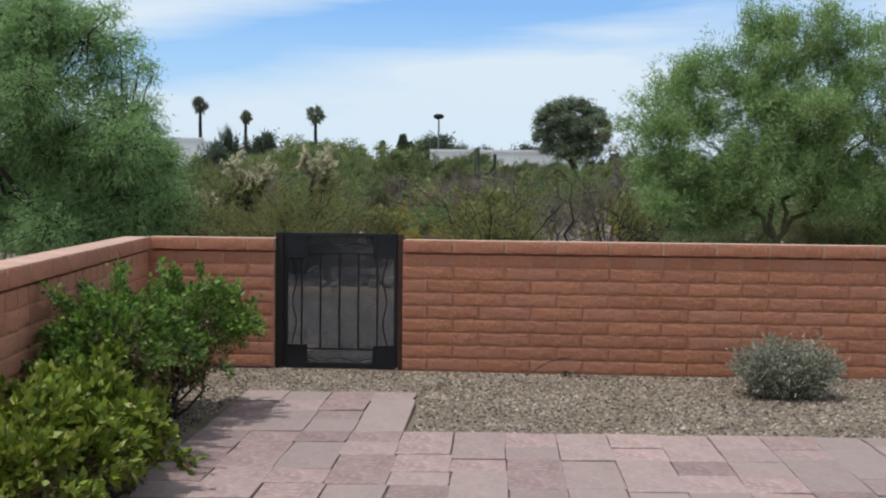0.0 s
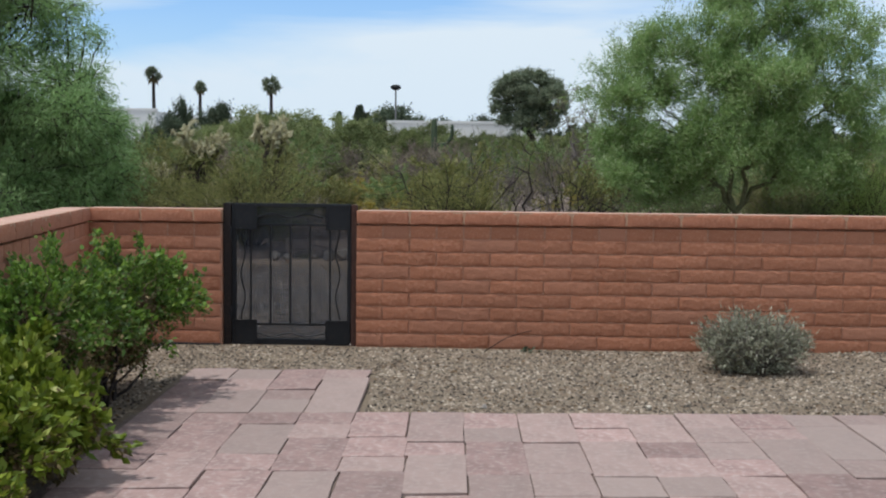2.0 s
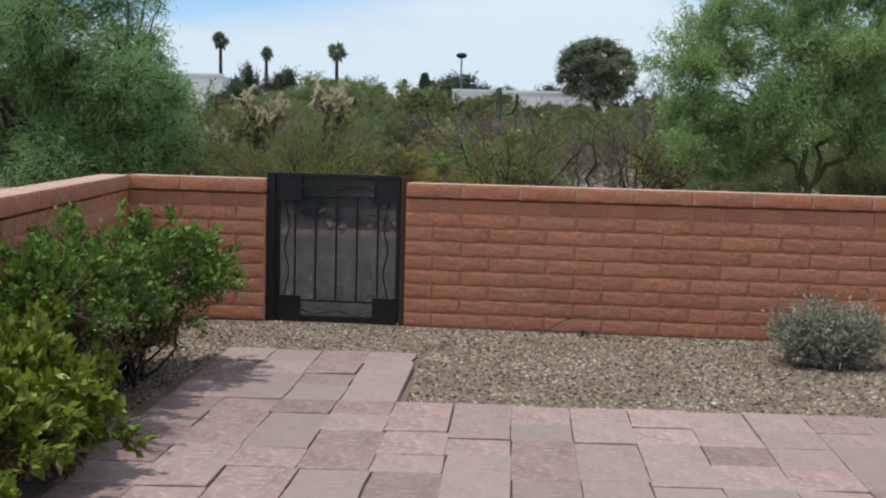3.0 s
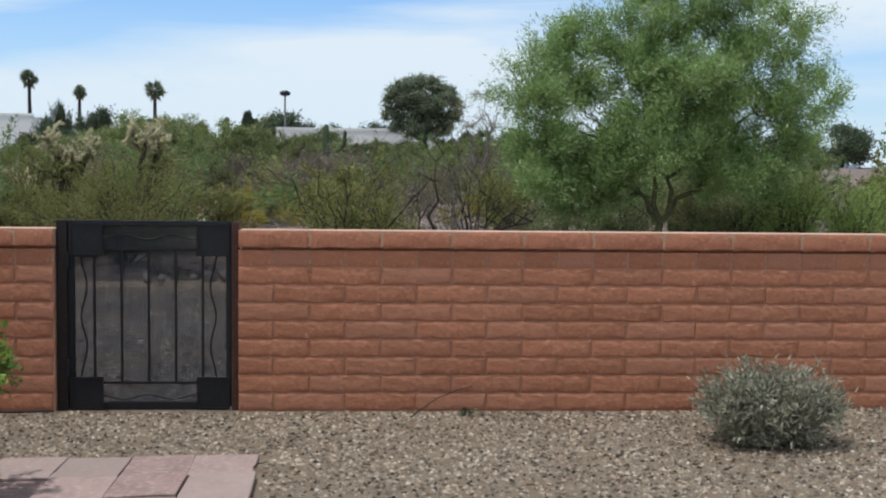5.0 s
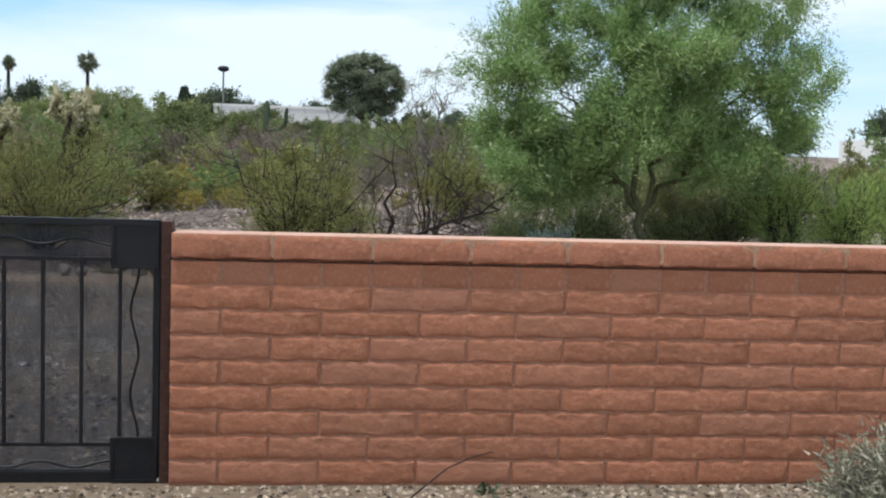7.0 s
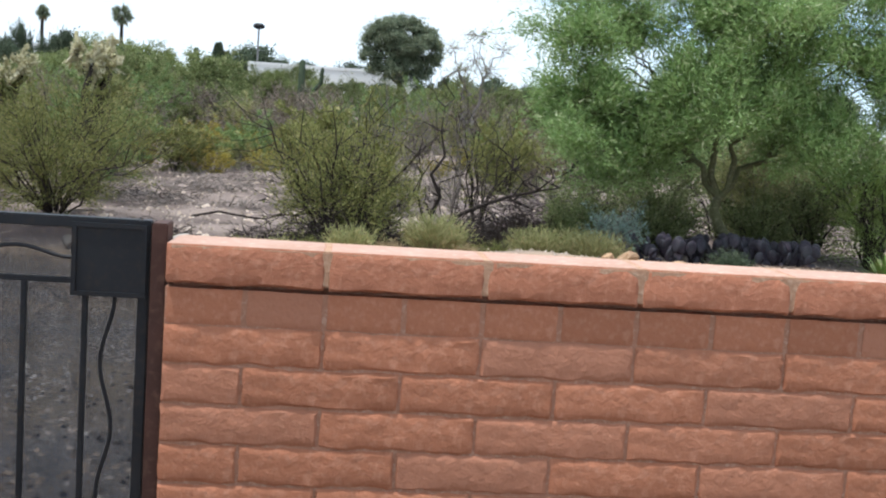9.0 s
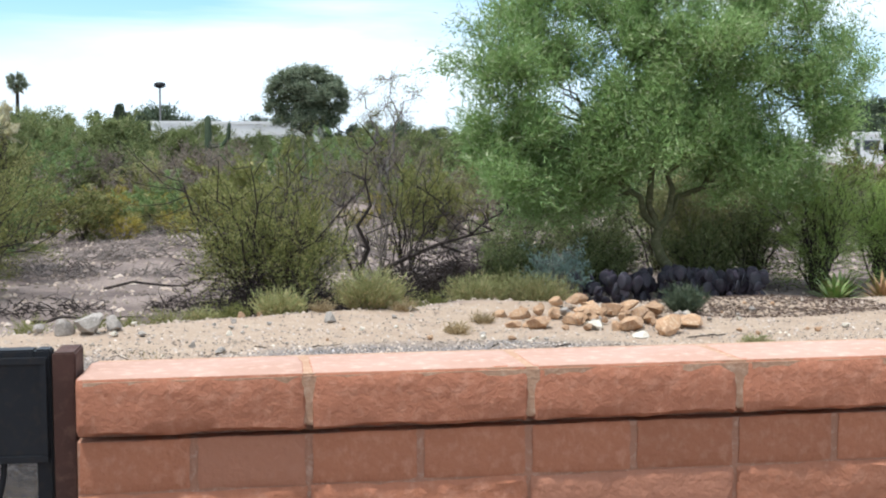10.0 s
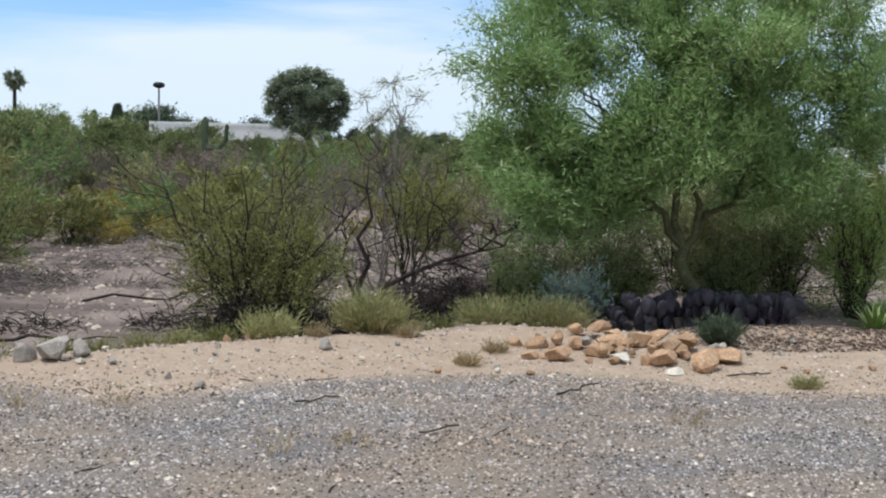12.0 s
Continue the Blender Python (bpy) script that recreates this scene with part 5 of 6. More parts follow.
agave(6.15, 19.7, "green spiky agave with dry tips", L_AGAVE)
agave(6.75, 19.6, "reddish green spiky agave", surface("red_agave_leaf", (0.30, 0.17, 0.09), (0.18, 0.18, 0.06), None, 6.0, 20.0, 0.6, bump=0.0, island=0.3))
agave(6.5, 20.2, "green spiky agave with dry tips", L_AGAVE)


def dead_tree():
    e = thing("dead_tree", "leaning dead tree with dark twisted bare branches", "tree", gz(0.52, 22.0))
    trunk = [[((0.0, 0, -0.05), 0.07), ((-0.1, 0, 0.35), 0.06), ((0.05, 0.05, 0.75), 0.05), ((-0.12, 0, 1.15), 0.045), ((0.08, 0, 1.5), 0.035), ((0.0, 0, 1.95), 0.02), ((0.03, 0, 2.4), 0.008)],
             [((0.0, 0, 0.05), 0.06), ((-0.18, 0.1, 0.3), 0.045), ((-0.32, 0.1, 0.75), 0.03), ((-0.26, 0.1, 1.1), 0.02), ((-0.33, 0.1, 1.5), 0.008)],
             [((0.12, 0, 0.0), 0.075), ((0.28, -0.2, 0.42), 0.06), ((0.6, -0.3, 0.62), 0.05), ((1.05, -0.4, 0.85), 0.042), ((1.5, -0.5, 1.0), 0.03), ((1.75, -0.5, 1.25), 0.012)],
             [((1.15, -0.4, 0.88), 0.03), ((1.3, -0.4, 1.15), 0.02), ((1.12, -0.4, 1.35), 0.008)], [((1.5, -0.5, 1.0), 0.025), ((1.85, -0.5, 1.08), 0.015), ((2.0, -0.5, 1.4), 0.006)]]
    small = []
    for p in trunk:
        for _ in range(9):
            i = vr.integers(1, len(p))
            c = np.array(p[i][0]) * np.array([0.9, 1, 0.78])
            q = c + vr.normal(size=3) * np.array([0.35, 0.2, 0.25]) + np.array([0, 0, 0.25])
            small.append(curve_path(vr, c, q, 0.012, 0.003, 0.12, 5))
    for k, limb in enumerate(trunk):
        limb = [((p[0] * 0.9, p[1], p[2] * 0.78), r * 0.58) for p, r in limb]
        part("branch" if k else "trunk", tubes([limb], 7), DARK_BARK, e, smooth=True)
    tagged(part("twig_mass", tubes(small, 4), DARK_BARK, e), kind="stuff")
    return e


dead_tree()


def brush_pile(x, y, w, d, h, n, mat, label):
    paths = []
    for _ in range(n):
        a = vr.uniform(0, 2 * np.pi)
        k = math.sqrt(vr.uniform(0, 1))
        c = np.array([math.cos(a) * k * w, math.sin(a) * k * d, abs(vr.normal()) * h * 0.4 * (1.2 - k) + 0.03])
        v = unit(vr.normal(size=3) * np.array([1, 0.8, 0.45])) * vr.uniform(0.2, 0.55) * (w + h) * 0.5
        paths.append(curve_path(vr, c, np.maximum(c + v, [-99, -99, 0.01]), 0.0075, 0.0025, 0.11, 4))
    ob = part("brush_pile", tubes(paths, 3), mat)
    ob.matrix_world = pose(*gz(x, y))
    return tagged(ob, label, "dead branches", "", "stuff")


for args in ((1.45, 21.3, 0.8, 0.4, 1.1, 620, DARK_BARK), (2.1, 22.0, 0.9, 0.4, 0.9, 420, BROWN_BARK), (2.9, 21.8, 0.7, 0.4, 0.8, 300, BROWN_BARK), (0.95, 21.0, 0.4, 0.3, 0.6, 200, DARK_BARK), (-1.6, 20.2, 0.6, 0.4, 0.4, 180, DARK_BARK), (-4.2, 24.5, 1.0, 0.5, 0.5, 240, GREY_BARK), (0.3, 27, 1.2, 0.5, 0.6, 240, GREY_BARK), (-1.8, 28, 0.8, 0.5, 0.3, 150, GREY_BARK), (4.6, 25, 1.3, 0.5, 0.6, 260, DARK_BARK), (-3.9, 34, 1.5, 0.8, 0.5, 200, GREY_BARK), (2.0, 33, 2.0, 0.8, 0.7, 260, GREY_BARK), (0.95, 20.6, 0.45, 0.3, 0.5, 150, DARK_BARK), (-0.65, 19.5, 0.75, 0.4, 0.7, 620, DARK_BARK), (-0.2, 19.5, 0.6, 0.3, 0.4, 260, DARK_BARK), (2.6, 23.6, 1.0, 0.5, 0.6, 240, GREY_BARK), (-3.3, 27.5, 0.9, 0.6, 0.45, 240, GREY_BARK), (-2.4, 24.8, 0.7, 0.5, 0.2, 140, GREY_BARK), (-3.4, 20.0, 0.8, 0.4, 0.3, 160, DARK_BARK), (-2.6, 31, 1.3, 0.8, 0.35, 200, GREY_BARK), (3.6, 28, 1.5, 0.6, 0.5, 260, GREY_BARK)):
    brush_pile(*args, "tangled heap of dead grey branches")
br = np.random.default_rng(91)
for _ in range(26):
    y = br.uniform(19.5, 34)
    brush_pile(br.uniform(-0.32, 0.25) * y, y, br.uniform(0.4, 1.1), 0.5, br.uniform(0.12, 0.35), 110, DARK_BARK if br.uniform() < 0.5 else GREY_BARK, "thin litter of dead twigs on the desert floor")
for x, y, a, ln in ((-3.4, 19.3, -25, 1.4), (-3.0, 22.5, 5, 2.2), (-2.5, 26, 40, 1.2), (-1.9, 24, 12, 0.9), (1.3, 15.6, 25, 0.4), (-0.6, 15.3, -5, 0.3), (2.9, 16.3, -20, 0.35), (0.1, 14.3, 5, 0.25)):
    pth = curve_path(vr, (0, 0, 0.03), (ln, 0, 0.05 + 0.06 * ln), 0.022 * min(1, ln), 0.006, 0.022, 7)
    o = part("fallen_branch", tubes([pth], 6), DARK_BARK)
    o.matrix_world = pose(*gz(x, y), 0, 0, a)
    tagged(o, "dead branch lying on the ground", "branch", "fallen branches")


for _ in range(16):
    x, y = br.uniform(-2.6, 4.0), br.uniform(13.0, 17.0)
    o = part("fallen_branch", tubes([curve_path(br, (0, 0, 0.02), (br.uniform(0.12, 0.34), 0, 0.03), 0.006, 0.002, 0.06, 5)], 5), DARK_BARK)
    o.matrix_world = pose(*gz(x, y), 0, 0, br.uniform(0, 180))
    tagged(o, "short dark dead twig lying on the gravel", "branch", "fallen branches")


def cholla(x, y, h, w):
    e = thing("cholla_cactus", "chain fruit cholla cactus with dark trunk and pale spiny straw-coloured arms", "cactus", gz(x, y))
    arms, tips = [], []
    for _ in range(9):
        a = vr.uniform(0, 2 * np.pi)
        q = np.array([math.cos(a) * w * vr.uniform(0.2, 1), math.sin(a) * w * vr.uniform(0.2, 1), h * vr.uniform(0.6, 0.9)])
        arms.append(curve_path(vr, (0, 0, vr.uniform(0, 0.4) * h), q, 0.06, 0.04, 0.06, 5))
        for _ in range(8):
            tips.append(curve_path(vr, q, q + vr.normal(size=3) * w * 0.28 + np.array([0, 0, 0.10]), 0.04, 0.035, 0.08, 4))
            tips.append(curve_path(vr, q, q + vr.normal(size=3) * w * 0.22 - np.array([0, 0, 0.22]), 0.03, 0.02, 0.08, 4))
    part("trunk", tubes([curve_path(vr, (0, 0, -0.05), (0, 0, 0.5 * h), 0.11, 0.08, 0.04, 4)], 7), DARK_BARK, e, smooth=True)
    for arm in arms:
        part("arm", tubes([arm], 7), DARK_BARK, e, smooth=True)
    crest = [t for t in tips if t[-1][0][2] > 0.74 * h]
    tagged(part("joints", tubes([t for t in tips if t[-1][0][2] <= 0.74 * h], 6), L_CREO, e), kind="stuff")
    tagged(part("spiny_crest", tubes(crest, 6), L_CHOLLA, e, "cream-coloured spiny joints"), kind="stuff")
    pl, wy = along(vr, crest, 4200, 0.1, 0.02, 1.5, 0.2)
    part("spine_cover", leaf_mesh(vr, pl, wy, 0.07, 0.03), L_CHOLLA, e, "pale straw spines")
    return e


creosote(vr, height=2.0, radius=1.1, stems=18, leaf_count=12000, at=gz(-4.9, 24.4), leaf_len=0.04, leaf_w=0.016)
cholla(-7.0, 26.2, 2.6, 0.6)
cholla(-5.2, 26.0, 2.75, 0.42)
cholla(-7.9, 27.0, 1.5, 0.5)

# ---------- scrub reaching back to the houses ----------
far_r = np.random.default_rng(77)
PROTO = [
    creosote(far_r, height=2.3, radius=1.4, stems=16, twigs_each=5, leaf_count=6500, leaf=L_CREO, leaf_len=0.10, leaf_w=0.045, at=gz(-9.5, 30)),
    creosote(far_r, height=2.6, radius=1.7, stems=18, twigs_each=5, leaf_count=6500, leaf=L_DEEP, leaf_len=0.10, leaf_w=0.05, at=gz(6.5, 33)),
    creosote(far_r, height=2.4, radius=1.5, stems=20, twigs_each=7, leaf_count=4200, leaf=L_DRY, leaf_len=0.10, leaf_w=0.03, bark=GREY_BARK, at=gz(-2.0, 41)),
    creosote(far_r, height=2.0, radius=1.4, stems=14, twigs_each=5, leaf_count=6000, leaf=L_GRASS, leaf_len=0.09, leaf_w=0.04, at=gz(9.0, 29)),
]
tagged(PROTO[2], "grey-brown nearly leafless desert bush in the open scrub")
tagged(PROTO[3], "grey-green desert bush in the open scrub")
YELLOW = shrub("yellow_bush", "low yellow flowering desert bush", "bush", far_r, 1.0, 0.9, 14, 7, 2200, L_YELLOW, 0.08, 0.035, GREY_BARK, gz(-5.0, 39), group="yellow desert bushes")
MESQ = crown_tree("mesquite_thicket", "dense dark green mesquite in the distance", "tree", far_r, gz(-10, 62), 0.5, 0.08, blob_cloud(far_r, 20, 3.0, 2.6, 0.5, 2.9, 0.7, 1.1) + [(-2.6, 0, 0.8, 0.8), (2.6, 0, 0.8, 0.8), (0, 1, 0.7, 0.9), (0, -1.5, 0.8, 0.9)], 8, 95, L_OLIVE, 0.15, 0.075, DARK_BARK, group="far mesquites")


def clear(x, y):
    """Open stony ground."""
    return (-4.4 < x < -1.6 and y < 34) or (0.4 < x < 4.6 and y < 31) or (-2.2 < x < 6 and 24 > y)


for _ in range(180):
    y = 23 + 42 * far_r.uniform() ** 1.1
    x = far_r.uniform(-0.56, 0.62) * y
    if clear(x, y) or (0.38 < x / y < 0.6 and y > 45) or (y < 26 and -11 < x < 9.5):
        continue
    k = far_r.integers(4)
    s = far_r.uniform(0.7, 1.05) * (0.72 if 33 < y < 44 else 1.0)
    copy_thing(PROTO[k], pose(*gz(x, y), 0, 0, far_r.uniform(0, 360)) @ Matrix.Diagonal((s, s, s * far_r.uniform(0.8, 1.1), 1)))
for _ in range(60):
    y = far_r.uniform(55, 95)
    x = far_r.uniform(-0.55, 0.62) * y
    if 0.38 < x / y < 0.6 or (x / y < -0.27 and y > 75):
        continue
    s = far_r.uniform(0.7, 1.1) * (1.0 if x < -4 else 0.75)
    copy_thing(MESQ if x < -3 or far_r.uniform() < 0.5 else PROTO[far_r.integers(4)], pose(*gz(x, y), 0, 0, far_r.uniform(0, 360)) @ Matrix.Diagonal((s, s, s, 1)))
for x, y in ((-6.2, 38), (-4.2, 38.5), (-3.2, 40), (-7.2, 40), (-1.5, 39.5), (-2.2, 37.5), (3.0, 43), (5.5, 42), (-5.2, 41)):
    s = far_r.uniform(0.75, 1.1)
    copy_thing(YELLOW, pose(*gz(x, y), 0, 0, far_r.uniform(0, 360)) @ Matrix.Diagonal((s, s, s, 1)))

for _ in range(26):
    y = far_r.uniform(92, 108)
    x = far_r.uniform(-0.5, 0.6) * y
    if 0.38 < x / y < 0.6 or (x / y < -0.27 and y > 75):
        continue
    s = far_r.uniform(0.65, 0.85) * (0.8 if -14 < x < 8 else 1.0)
    copy_thing(MESQ, pose(*gz(x, y), 0, 0, far_r.uniform(0, 360)) @ Matrix.Diagonal((s, s, s, 1)))
for x, y in ((2.6, 104), (5.2, 105), (0.4, 103), (-9.5, 96), (-6.5, 98), (-3.5, 95), (-0.5, 97), (2.5, 95), (5.5, 97), (-8, 90)):
    copy_thing(MESQ, pose(*gz(x, y), 0, 0, far_r.uniform(0, 360)) @ Matrix.Diagonal((0.7, 0.7, far_r.uniform(0.62, 0.8), 1)))

RISE = crown_tree("mesquite_thicket", "rounded light green mesquite on the low rise", "tree", far_r, gz(-13.5, 68), 0.6, 0.08, blob_cloud(far_r, 22, 2.9, 2.4, 0.5, 3.2, 0.7, 1.1) + [(-2.4, 0, 0.8, 0.8), (2.4, 0, 0.8, 0.8), (0, -1.5, 0.8, 0.9)], 9, 100, L_RISE, 0.15, 0.07, DARK_BARK, group="mesquites on the rise")
for x, y, s in ((-17.0, 70, 0.72), (-10.4, 69, 1.0), (-7.6, 68, 0.85), (-14.5, 62, 0.65), (-11.8, 61, 0.85), (-5.0, 72, 0.75), (-8.8, 58, 0.7), (1.5, 75, 0.6), (5.5, 74, 0.7), (9.5, 76, 0.75)):
    copy_thing(RISE, pose(*gz(x, y), 0, 0, far_r.uniform(0, 360)) @ Matrix.Diagonal((s, s, s, 1)))

for x, y, s in ((-3.9, 33.5, 0.62), (-4.4, 34.5, 0.7), (-5.6, 34.5, 0.6), (-2.8, 34.8, 0.65), (1.6, 36.0, 0.55)):
    copy_thing(YELLOW, pose(*gz(x, y), 0, 0, far_r.uniform(0, 360)) @ Matrix.Diagonal((s, s, s, 1)))

# ---------- far trees and buildings ----------
crown_tree("eucalyptus_tree", "large dark rounded tree beside the white house", "tree", far_r, (3.8, 112, 2.3), 2.6, 0.4, [(0.83 * x, y, z, r * 0.92) for x, y, z, r in blob_cloud(far_r, 44, 4.4, 3.0, 4.6, 8.2, 0.5, 0.95) + [(-3.4, 0, 5.6, 0.9), (-3.9, 0, 6.6, 0.8), (3.5, 0, 5.2, 0.9), (3.9, 0, 6.3, 0.8), (-2.4, 0, 4.2, 0.8), (2.2, 0, 4.0, 0.9), (0, 0, 7.7, 1.0), (-1.0, -0.8, 3.7, 1.2), (1.0, -0.8, 3.6, 1.2), (-2.7, -0.5, 3.9, 1.0), (2.7, -0.5, 3.8, 1.1), (-3.2, -0.5, 7.0, 0.9), (3.1, -0.5, 7.0, 0.9), (-1.2, -0.8, 7.9, 0.9), (1.2, -0.8, 7.9, 0.9), (-1.5, -1, 6.3, 1.2), (1.6, -1, 6.2, 1.2), (3.9, 0, 5.2, 0.8), (-3.6, -0.3, 4.9, 0.8), (0, -1, 4.4, 1.2), (0, -1, 6.4, 1.3), (-2.4, 0, 7.5, 0.9), (2.5, 0, 7.4, 0.9), (0, -0.5, 5.4, 1.0), (-1.2, -0.6, 5.2, 1.0), (1.2, -0.6, 5.4, 1.0)]], 18, 75, L_EUC, 0.20, 0.10, DARK_BARK, hang=0.3)
bare = crown_tree("bare_tree", "thin tree with pale nearly bare branches", "tree", far_r, (3.2, 44, -0.1), 1.2, 0.12, [(-0.7, 0, 4.0, 0.5), (0.2, 0, 4.5, 0.6), (1.0, 0, 4.1, 0.5), (0.6, 0, 3.4, 0.6), (-0.4, 0, 3.3, 0.6), (0.1, 0, 3.7, 0.5)], 90, 6, L_GRASS, 0.07, 0.03, GREY_BARK)


def fan_palm(x, y, z0, h, crown):
    e = thing("fan_palm", "tall fan palm with round crown", "palm tree", (x, y, z0), 0, "distant fan palms")
    part("trunk", tubes([curve_path(far_r, (0, 0, -0.3), (0, 0, h), 0.24, 0.15, 0.004, 5)], 8), DARK_BARK, e, smooth=True)
    at, way = [], []
    for _ in range(48):
        d = unit(far_r.normal(size=3) + np.array([0, 0, 0.25]))
        if d[2] < -0.75:
            continue
        c = np.array([0, 0, h]) + d * crown * far_r.uniform(0.35, 0.6)
        for _ in range(16):
            at.append(c)
            way.append(d + far_r.normal(size=3) * 0.45 - np.array([0, 0, 0.25]))
    part("frond_crown", leaf_mesh(far_r, np.array(at), np.array(way), crown * 0.62, 0.10, 0.1), L_EUC, e)
    old = unit(far_r.normal(size=(70, 3)) * np.array([1, 1, 0.3]))
    part("dead_frond_skirt", leaf_mesh(far_r, np.array([0, 0, h - 0.25]) + old * 0.15, old * 0.5 - np.array([0, 0, 1.0]), crown * 0.8, 0.12, 0.1), L_BROWN, e, "hanging brown fronds")
    return e


fan_palm(-35.1, 120, 3.0, 7.8, 0.9)
fan_palm(-31.4, 125, 3.0, 6.9, 0.7)
fan_palm(-22.7, 120, 3.0, 6.8, 1.0)
fan_palm(9.0, 105, 2.3, 2.2, 1.2)

pole_thing = thing("floodlight_pole", "tall thin pole with a dark flat lamp head", "street lamp", (-9.8, 121, 2.9))
part("pole", tubes([[((0, 0, 0), 0.12), ((0, 0, 6.7), 0.09)]], 8), GREY_ROOF, pole_thing)
part("lamp_head", tubes([[((0, 0, 6.6), 0.25), ((0, 0, 6.75), 0.55), ((0, 0, 7.0), 0.55), ((0, 0, 7.15), 0.3)]], 12), STEEL, pole_thing)


def saguaro(x, y, h, arms, r=0.22):
    e = thing("saguaro_cactus", "saguaro cactus with upturned arm", "cactus", gz(x, y), 0, "saguaros")
    part("trunk", tubes([[((0, 0, -0.1), r * 0.85), ((0, 0, h * 0.5), r), ((0, 0, h * 0.95), r * 0.9), ((0, 0, h), r * 0.3)]], 10), SAGUARO, e, smooth=True)
    for dx, z0, z1 in arms:
        part("arm", tubes([[((0, 0, z0), r * 0.6), ((dx * 0.7, 0, z0 + 0.05), r * 0.65), ((dx, 0, z0 + 0.4), r * 0.65), ((dx * 1.05, 0, z1), r * 0.55), ((dx * 1.05, 0, z1 + 0.1), r * 0.15)]], 9), SAGUARO, e, smooth=True)
    return e


saguaro(-3.0, 60, 3.4, ((0.9, 2.0, 3.0),), 0.17)
saguaro(-14.3, 110, 4.5, (), 0.3)
for x, h in ((-12.7, 4.8), (-12.0, 4.2)):
    e = thing("cypress_tree", "narrow dark green cypress tree", "tree", gz(x, 113), 0, "cypresses")
    n = 2200
    t = far_r.uniform(0, 1, n)
    a = far_r.uniform(0, 2 * np.pi, n)
    w = 0.55 * np.sin(np.pi * (0.15 + 0.85 * t)) ** 0.6
    part("trunk", tubes([[((0, 0, 0), 0.1), ((0, 0, h * 0.8), 0.03)]], 6), DARK_BARK, e)
    part("foliage", leaf_mesh(far_r, np.stack([np.cos(a) * w, np.sin(a) * w, t * h], -1), np.stack([np.cos(a), np.sin(a), np.full(n, 2.0)], -1), 0.4, 0.15), L_DARK, e)


def house(name, label, x0, x1, y, z0, z1, depth=12.0, windows=(), parapet=0.3):
    e = thing(name, label, "building", (x0, y, z0))
    w, h = x1 - x0, z1 - z0
    box_part("wall", (0, 0, -2), (w, depth, h), WHITE_WALL, e, 0.02)
    box_part("roof", (0.3, 0.3, h - 0.2), (w - 0.3, depth - 0.3, h + 0.02), GREY_ROOF, e, 0.0)
    box_part("parapet", (-0.05, -0.05, h), (w + 0.05, 0.3, h + parapet), WHITE_WALL, e, 0.02)
    for a, b2, c, d in windows:
        f = box_part("window", (a, -0.03, c), (b2, 0.02, d), GREY_ROOF, e, 0.0)
        box_part("pane", (a + 0.08, -0.05, c + 0.08), (b2 - 0.08, -0.031, d - 0.08), GLASS_DARK, f, 0.0)
    return e


house("white_house", "long low white stucco house with flat roof", -10.6, 5.9, 120, 2.6, 6.0, windows=((9.5, 11.0, 1.2, 2.2),))
house("white_house", "white stucco house with dark roof behind the scrub", -39.5, -34.2, 118, 2.6, 6.95)
house("white_house", "low white stucco wing with bright roof", -34.1, -26.0, 124, 2.6, 6.45)
house("white_house", "white two-storey house behind the tree", 50.3, 53.3, 100, 2.0, 4.4, windows=((0.3, 0.8, 0.6, 2.1), (1.1, 2.6, 1.1, 2.0)))
house("white_house", "low white stucco house in the distance", 60.0, 76.0, 112, 2.0, 5.2)

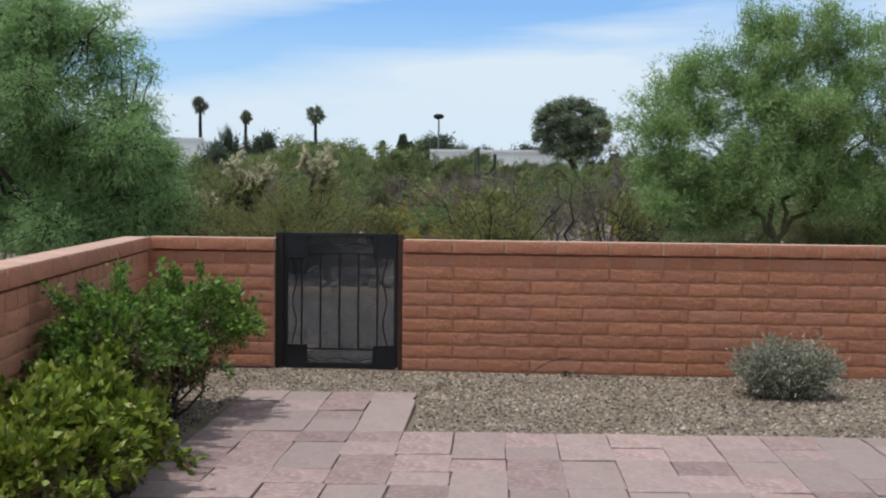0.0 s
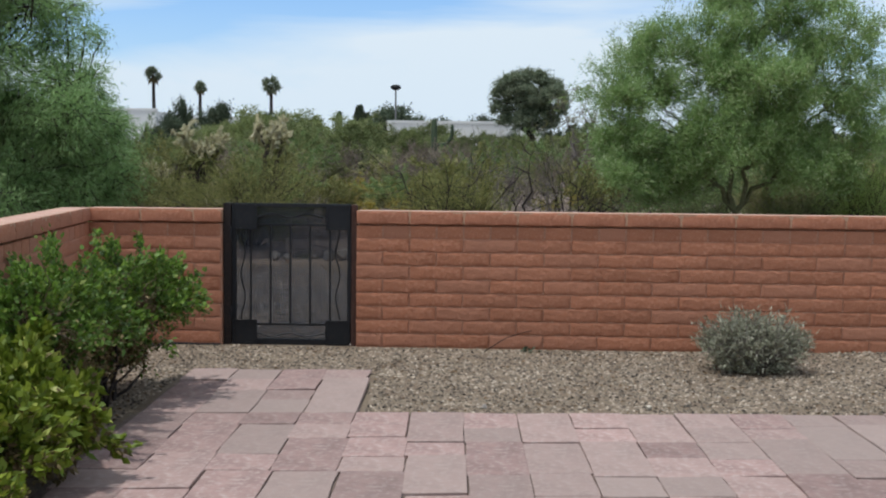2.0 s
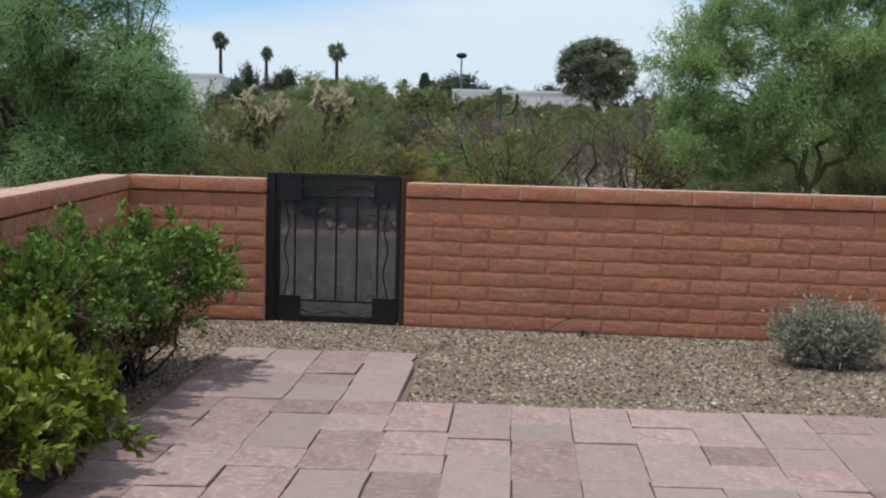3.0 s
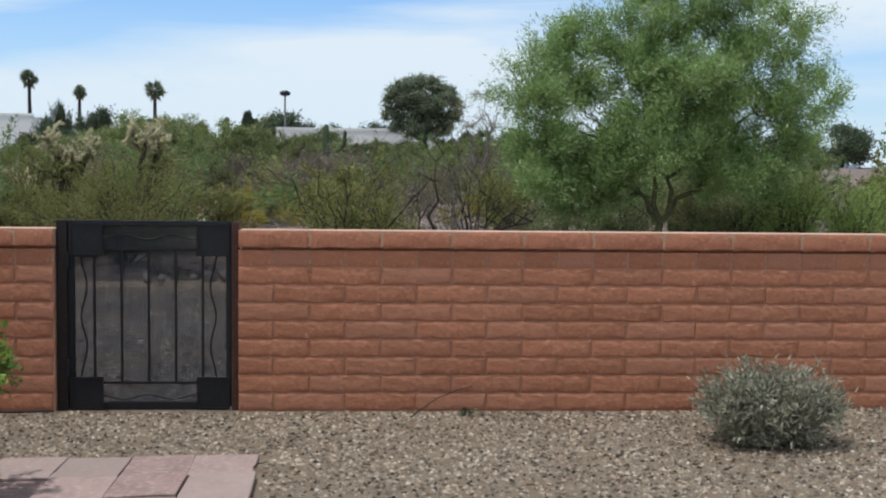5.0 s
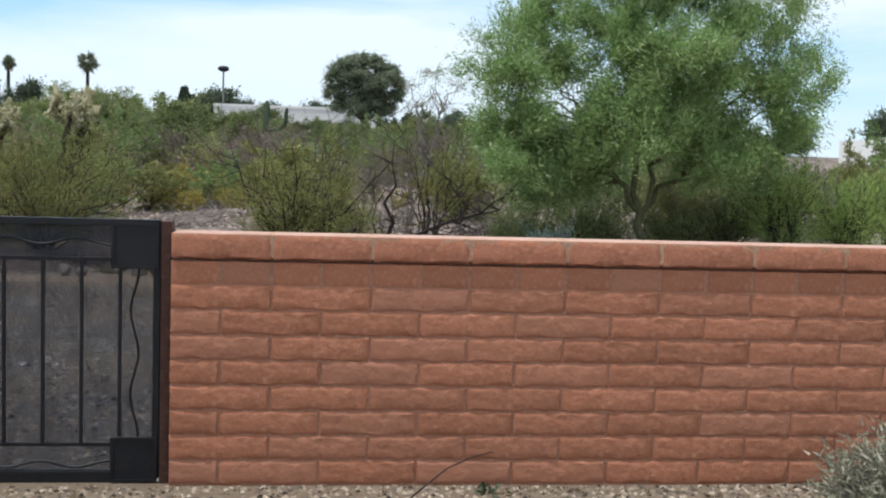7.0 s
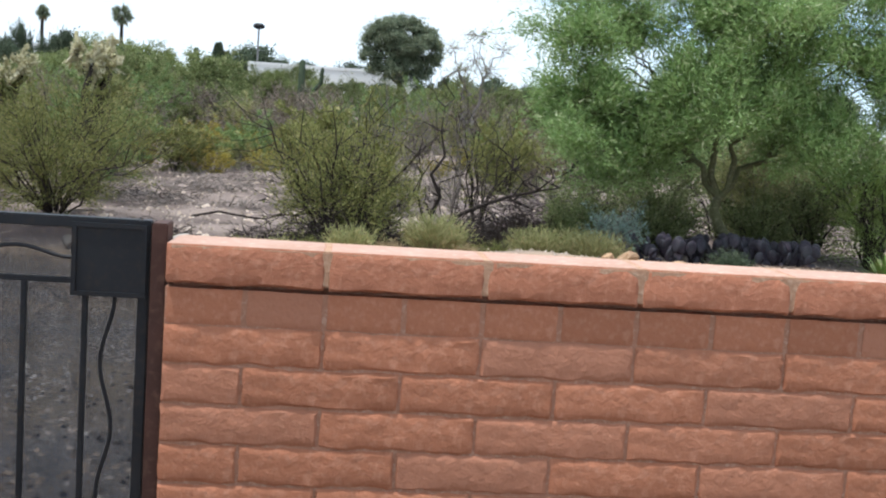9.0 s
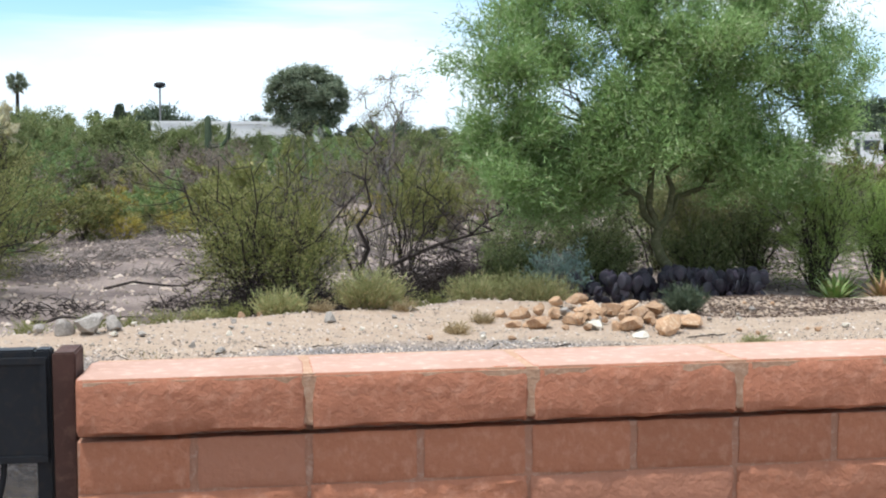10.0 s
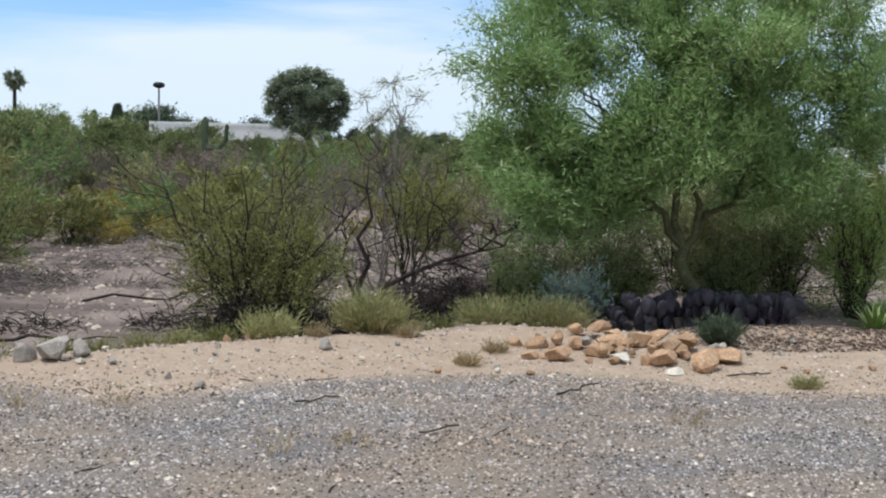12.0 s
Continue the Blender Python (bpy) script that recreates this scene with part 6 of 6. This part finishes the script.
TREE_FAR = crown_tree("distant_tree", "dark green rounded tree near the houses", "tree", far_r, (-20, 110, 2.2), 1.2, 0.2, blob_cloud(far_r, 14, 3.4, 2.5, 1.2, 3.6, 0.9, 1.3), 9, 85, L_DARK, 0.26, 0.13, DARK_BARK, group="distant trees")
for x, y, s in ((-29.0, 104, 0.85), (-24, 112, 0.7), (-30.6, 114, 0.8), (-18, 106, 0.85), (2.0, 110, 0.6), (5.6, 111, 0.65), (-10.5, 124, 1.25), (-8.0, 125, 1.1), (-5.5, 128, 1.05), (-1, 130, 1.1), (0.5, 128, 1.0), (8.5, 112, 0.8), (13.5, 118, 0.9), (12, 112, 0.75), (17, 120, 0.75), (22, 125, 0.9), (28, 120, 0.8), (34, 118, 0.9), (42, 120, 1.0), (50, 125, 1.2), (58, 112, 1.1), (64, 125, 1.5), (70, 130, 1.6), (-45, 110, 1.3), (-52, 100, 1.2), (-60, 100, 1.4)):
    copy_thing(TREE_FAR, pose(x, y, float(ground_z(x, y)) - 0.1, 0, 0, far_r.uniform(0, 360)) @ Matrix.Diagonal((s, s, s, 1)))

for x, y, w, h in ((-31.3, 116, 0.52, 1.36), (-26.9, 116, 0.85, 1.22), (-23.5, 118, 0.7, 0.95)):
    copy_thing(TREE_FAR, pose(x, y, float(ground_z(x, y)) - 0.1, 0, 0, far_r.uniform(0, 360)) @ Matrix.Diagonal((w, w, h, 1)))

xs = np.linspace(-2600, 2600, 90)
ridge = 45 + 22 * np.sin(xs * 0.0021 + 1) + 9 * np.sin(xs * 0.009) + 3 * np.sin(xs * 0.031)
hv = np.concatenate([np.stack([xs, np.full(90, 2400.0), np.full(90, -5.0)], -1), np.stack([xs, np.full(90, 2600.0), ridge], -1), np.stack([xs, np.full(90, 3000.0), np.full(90, -5.0)], -1)])
hi = np.arange(89)
tagged(part("backdrop", np_mesh("ridge", hv, np.concatenate([np.stack([hi, hi + 1, hi + 91, hi + 90], -1), np.stack([hi + 90, hi + 91, hi + 181, hi + 180], -1)])), HILL), "blue-grey mountain ridge far away", "mountains", "", "structure")

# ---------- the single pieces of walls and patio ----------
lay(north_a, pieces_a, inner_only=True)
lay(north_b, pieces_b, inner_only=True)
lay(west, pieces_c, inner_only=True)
lay_pavers()
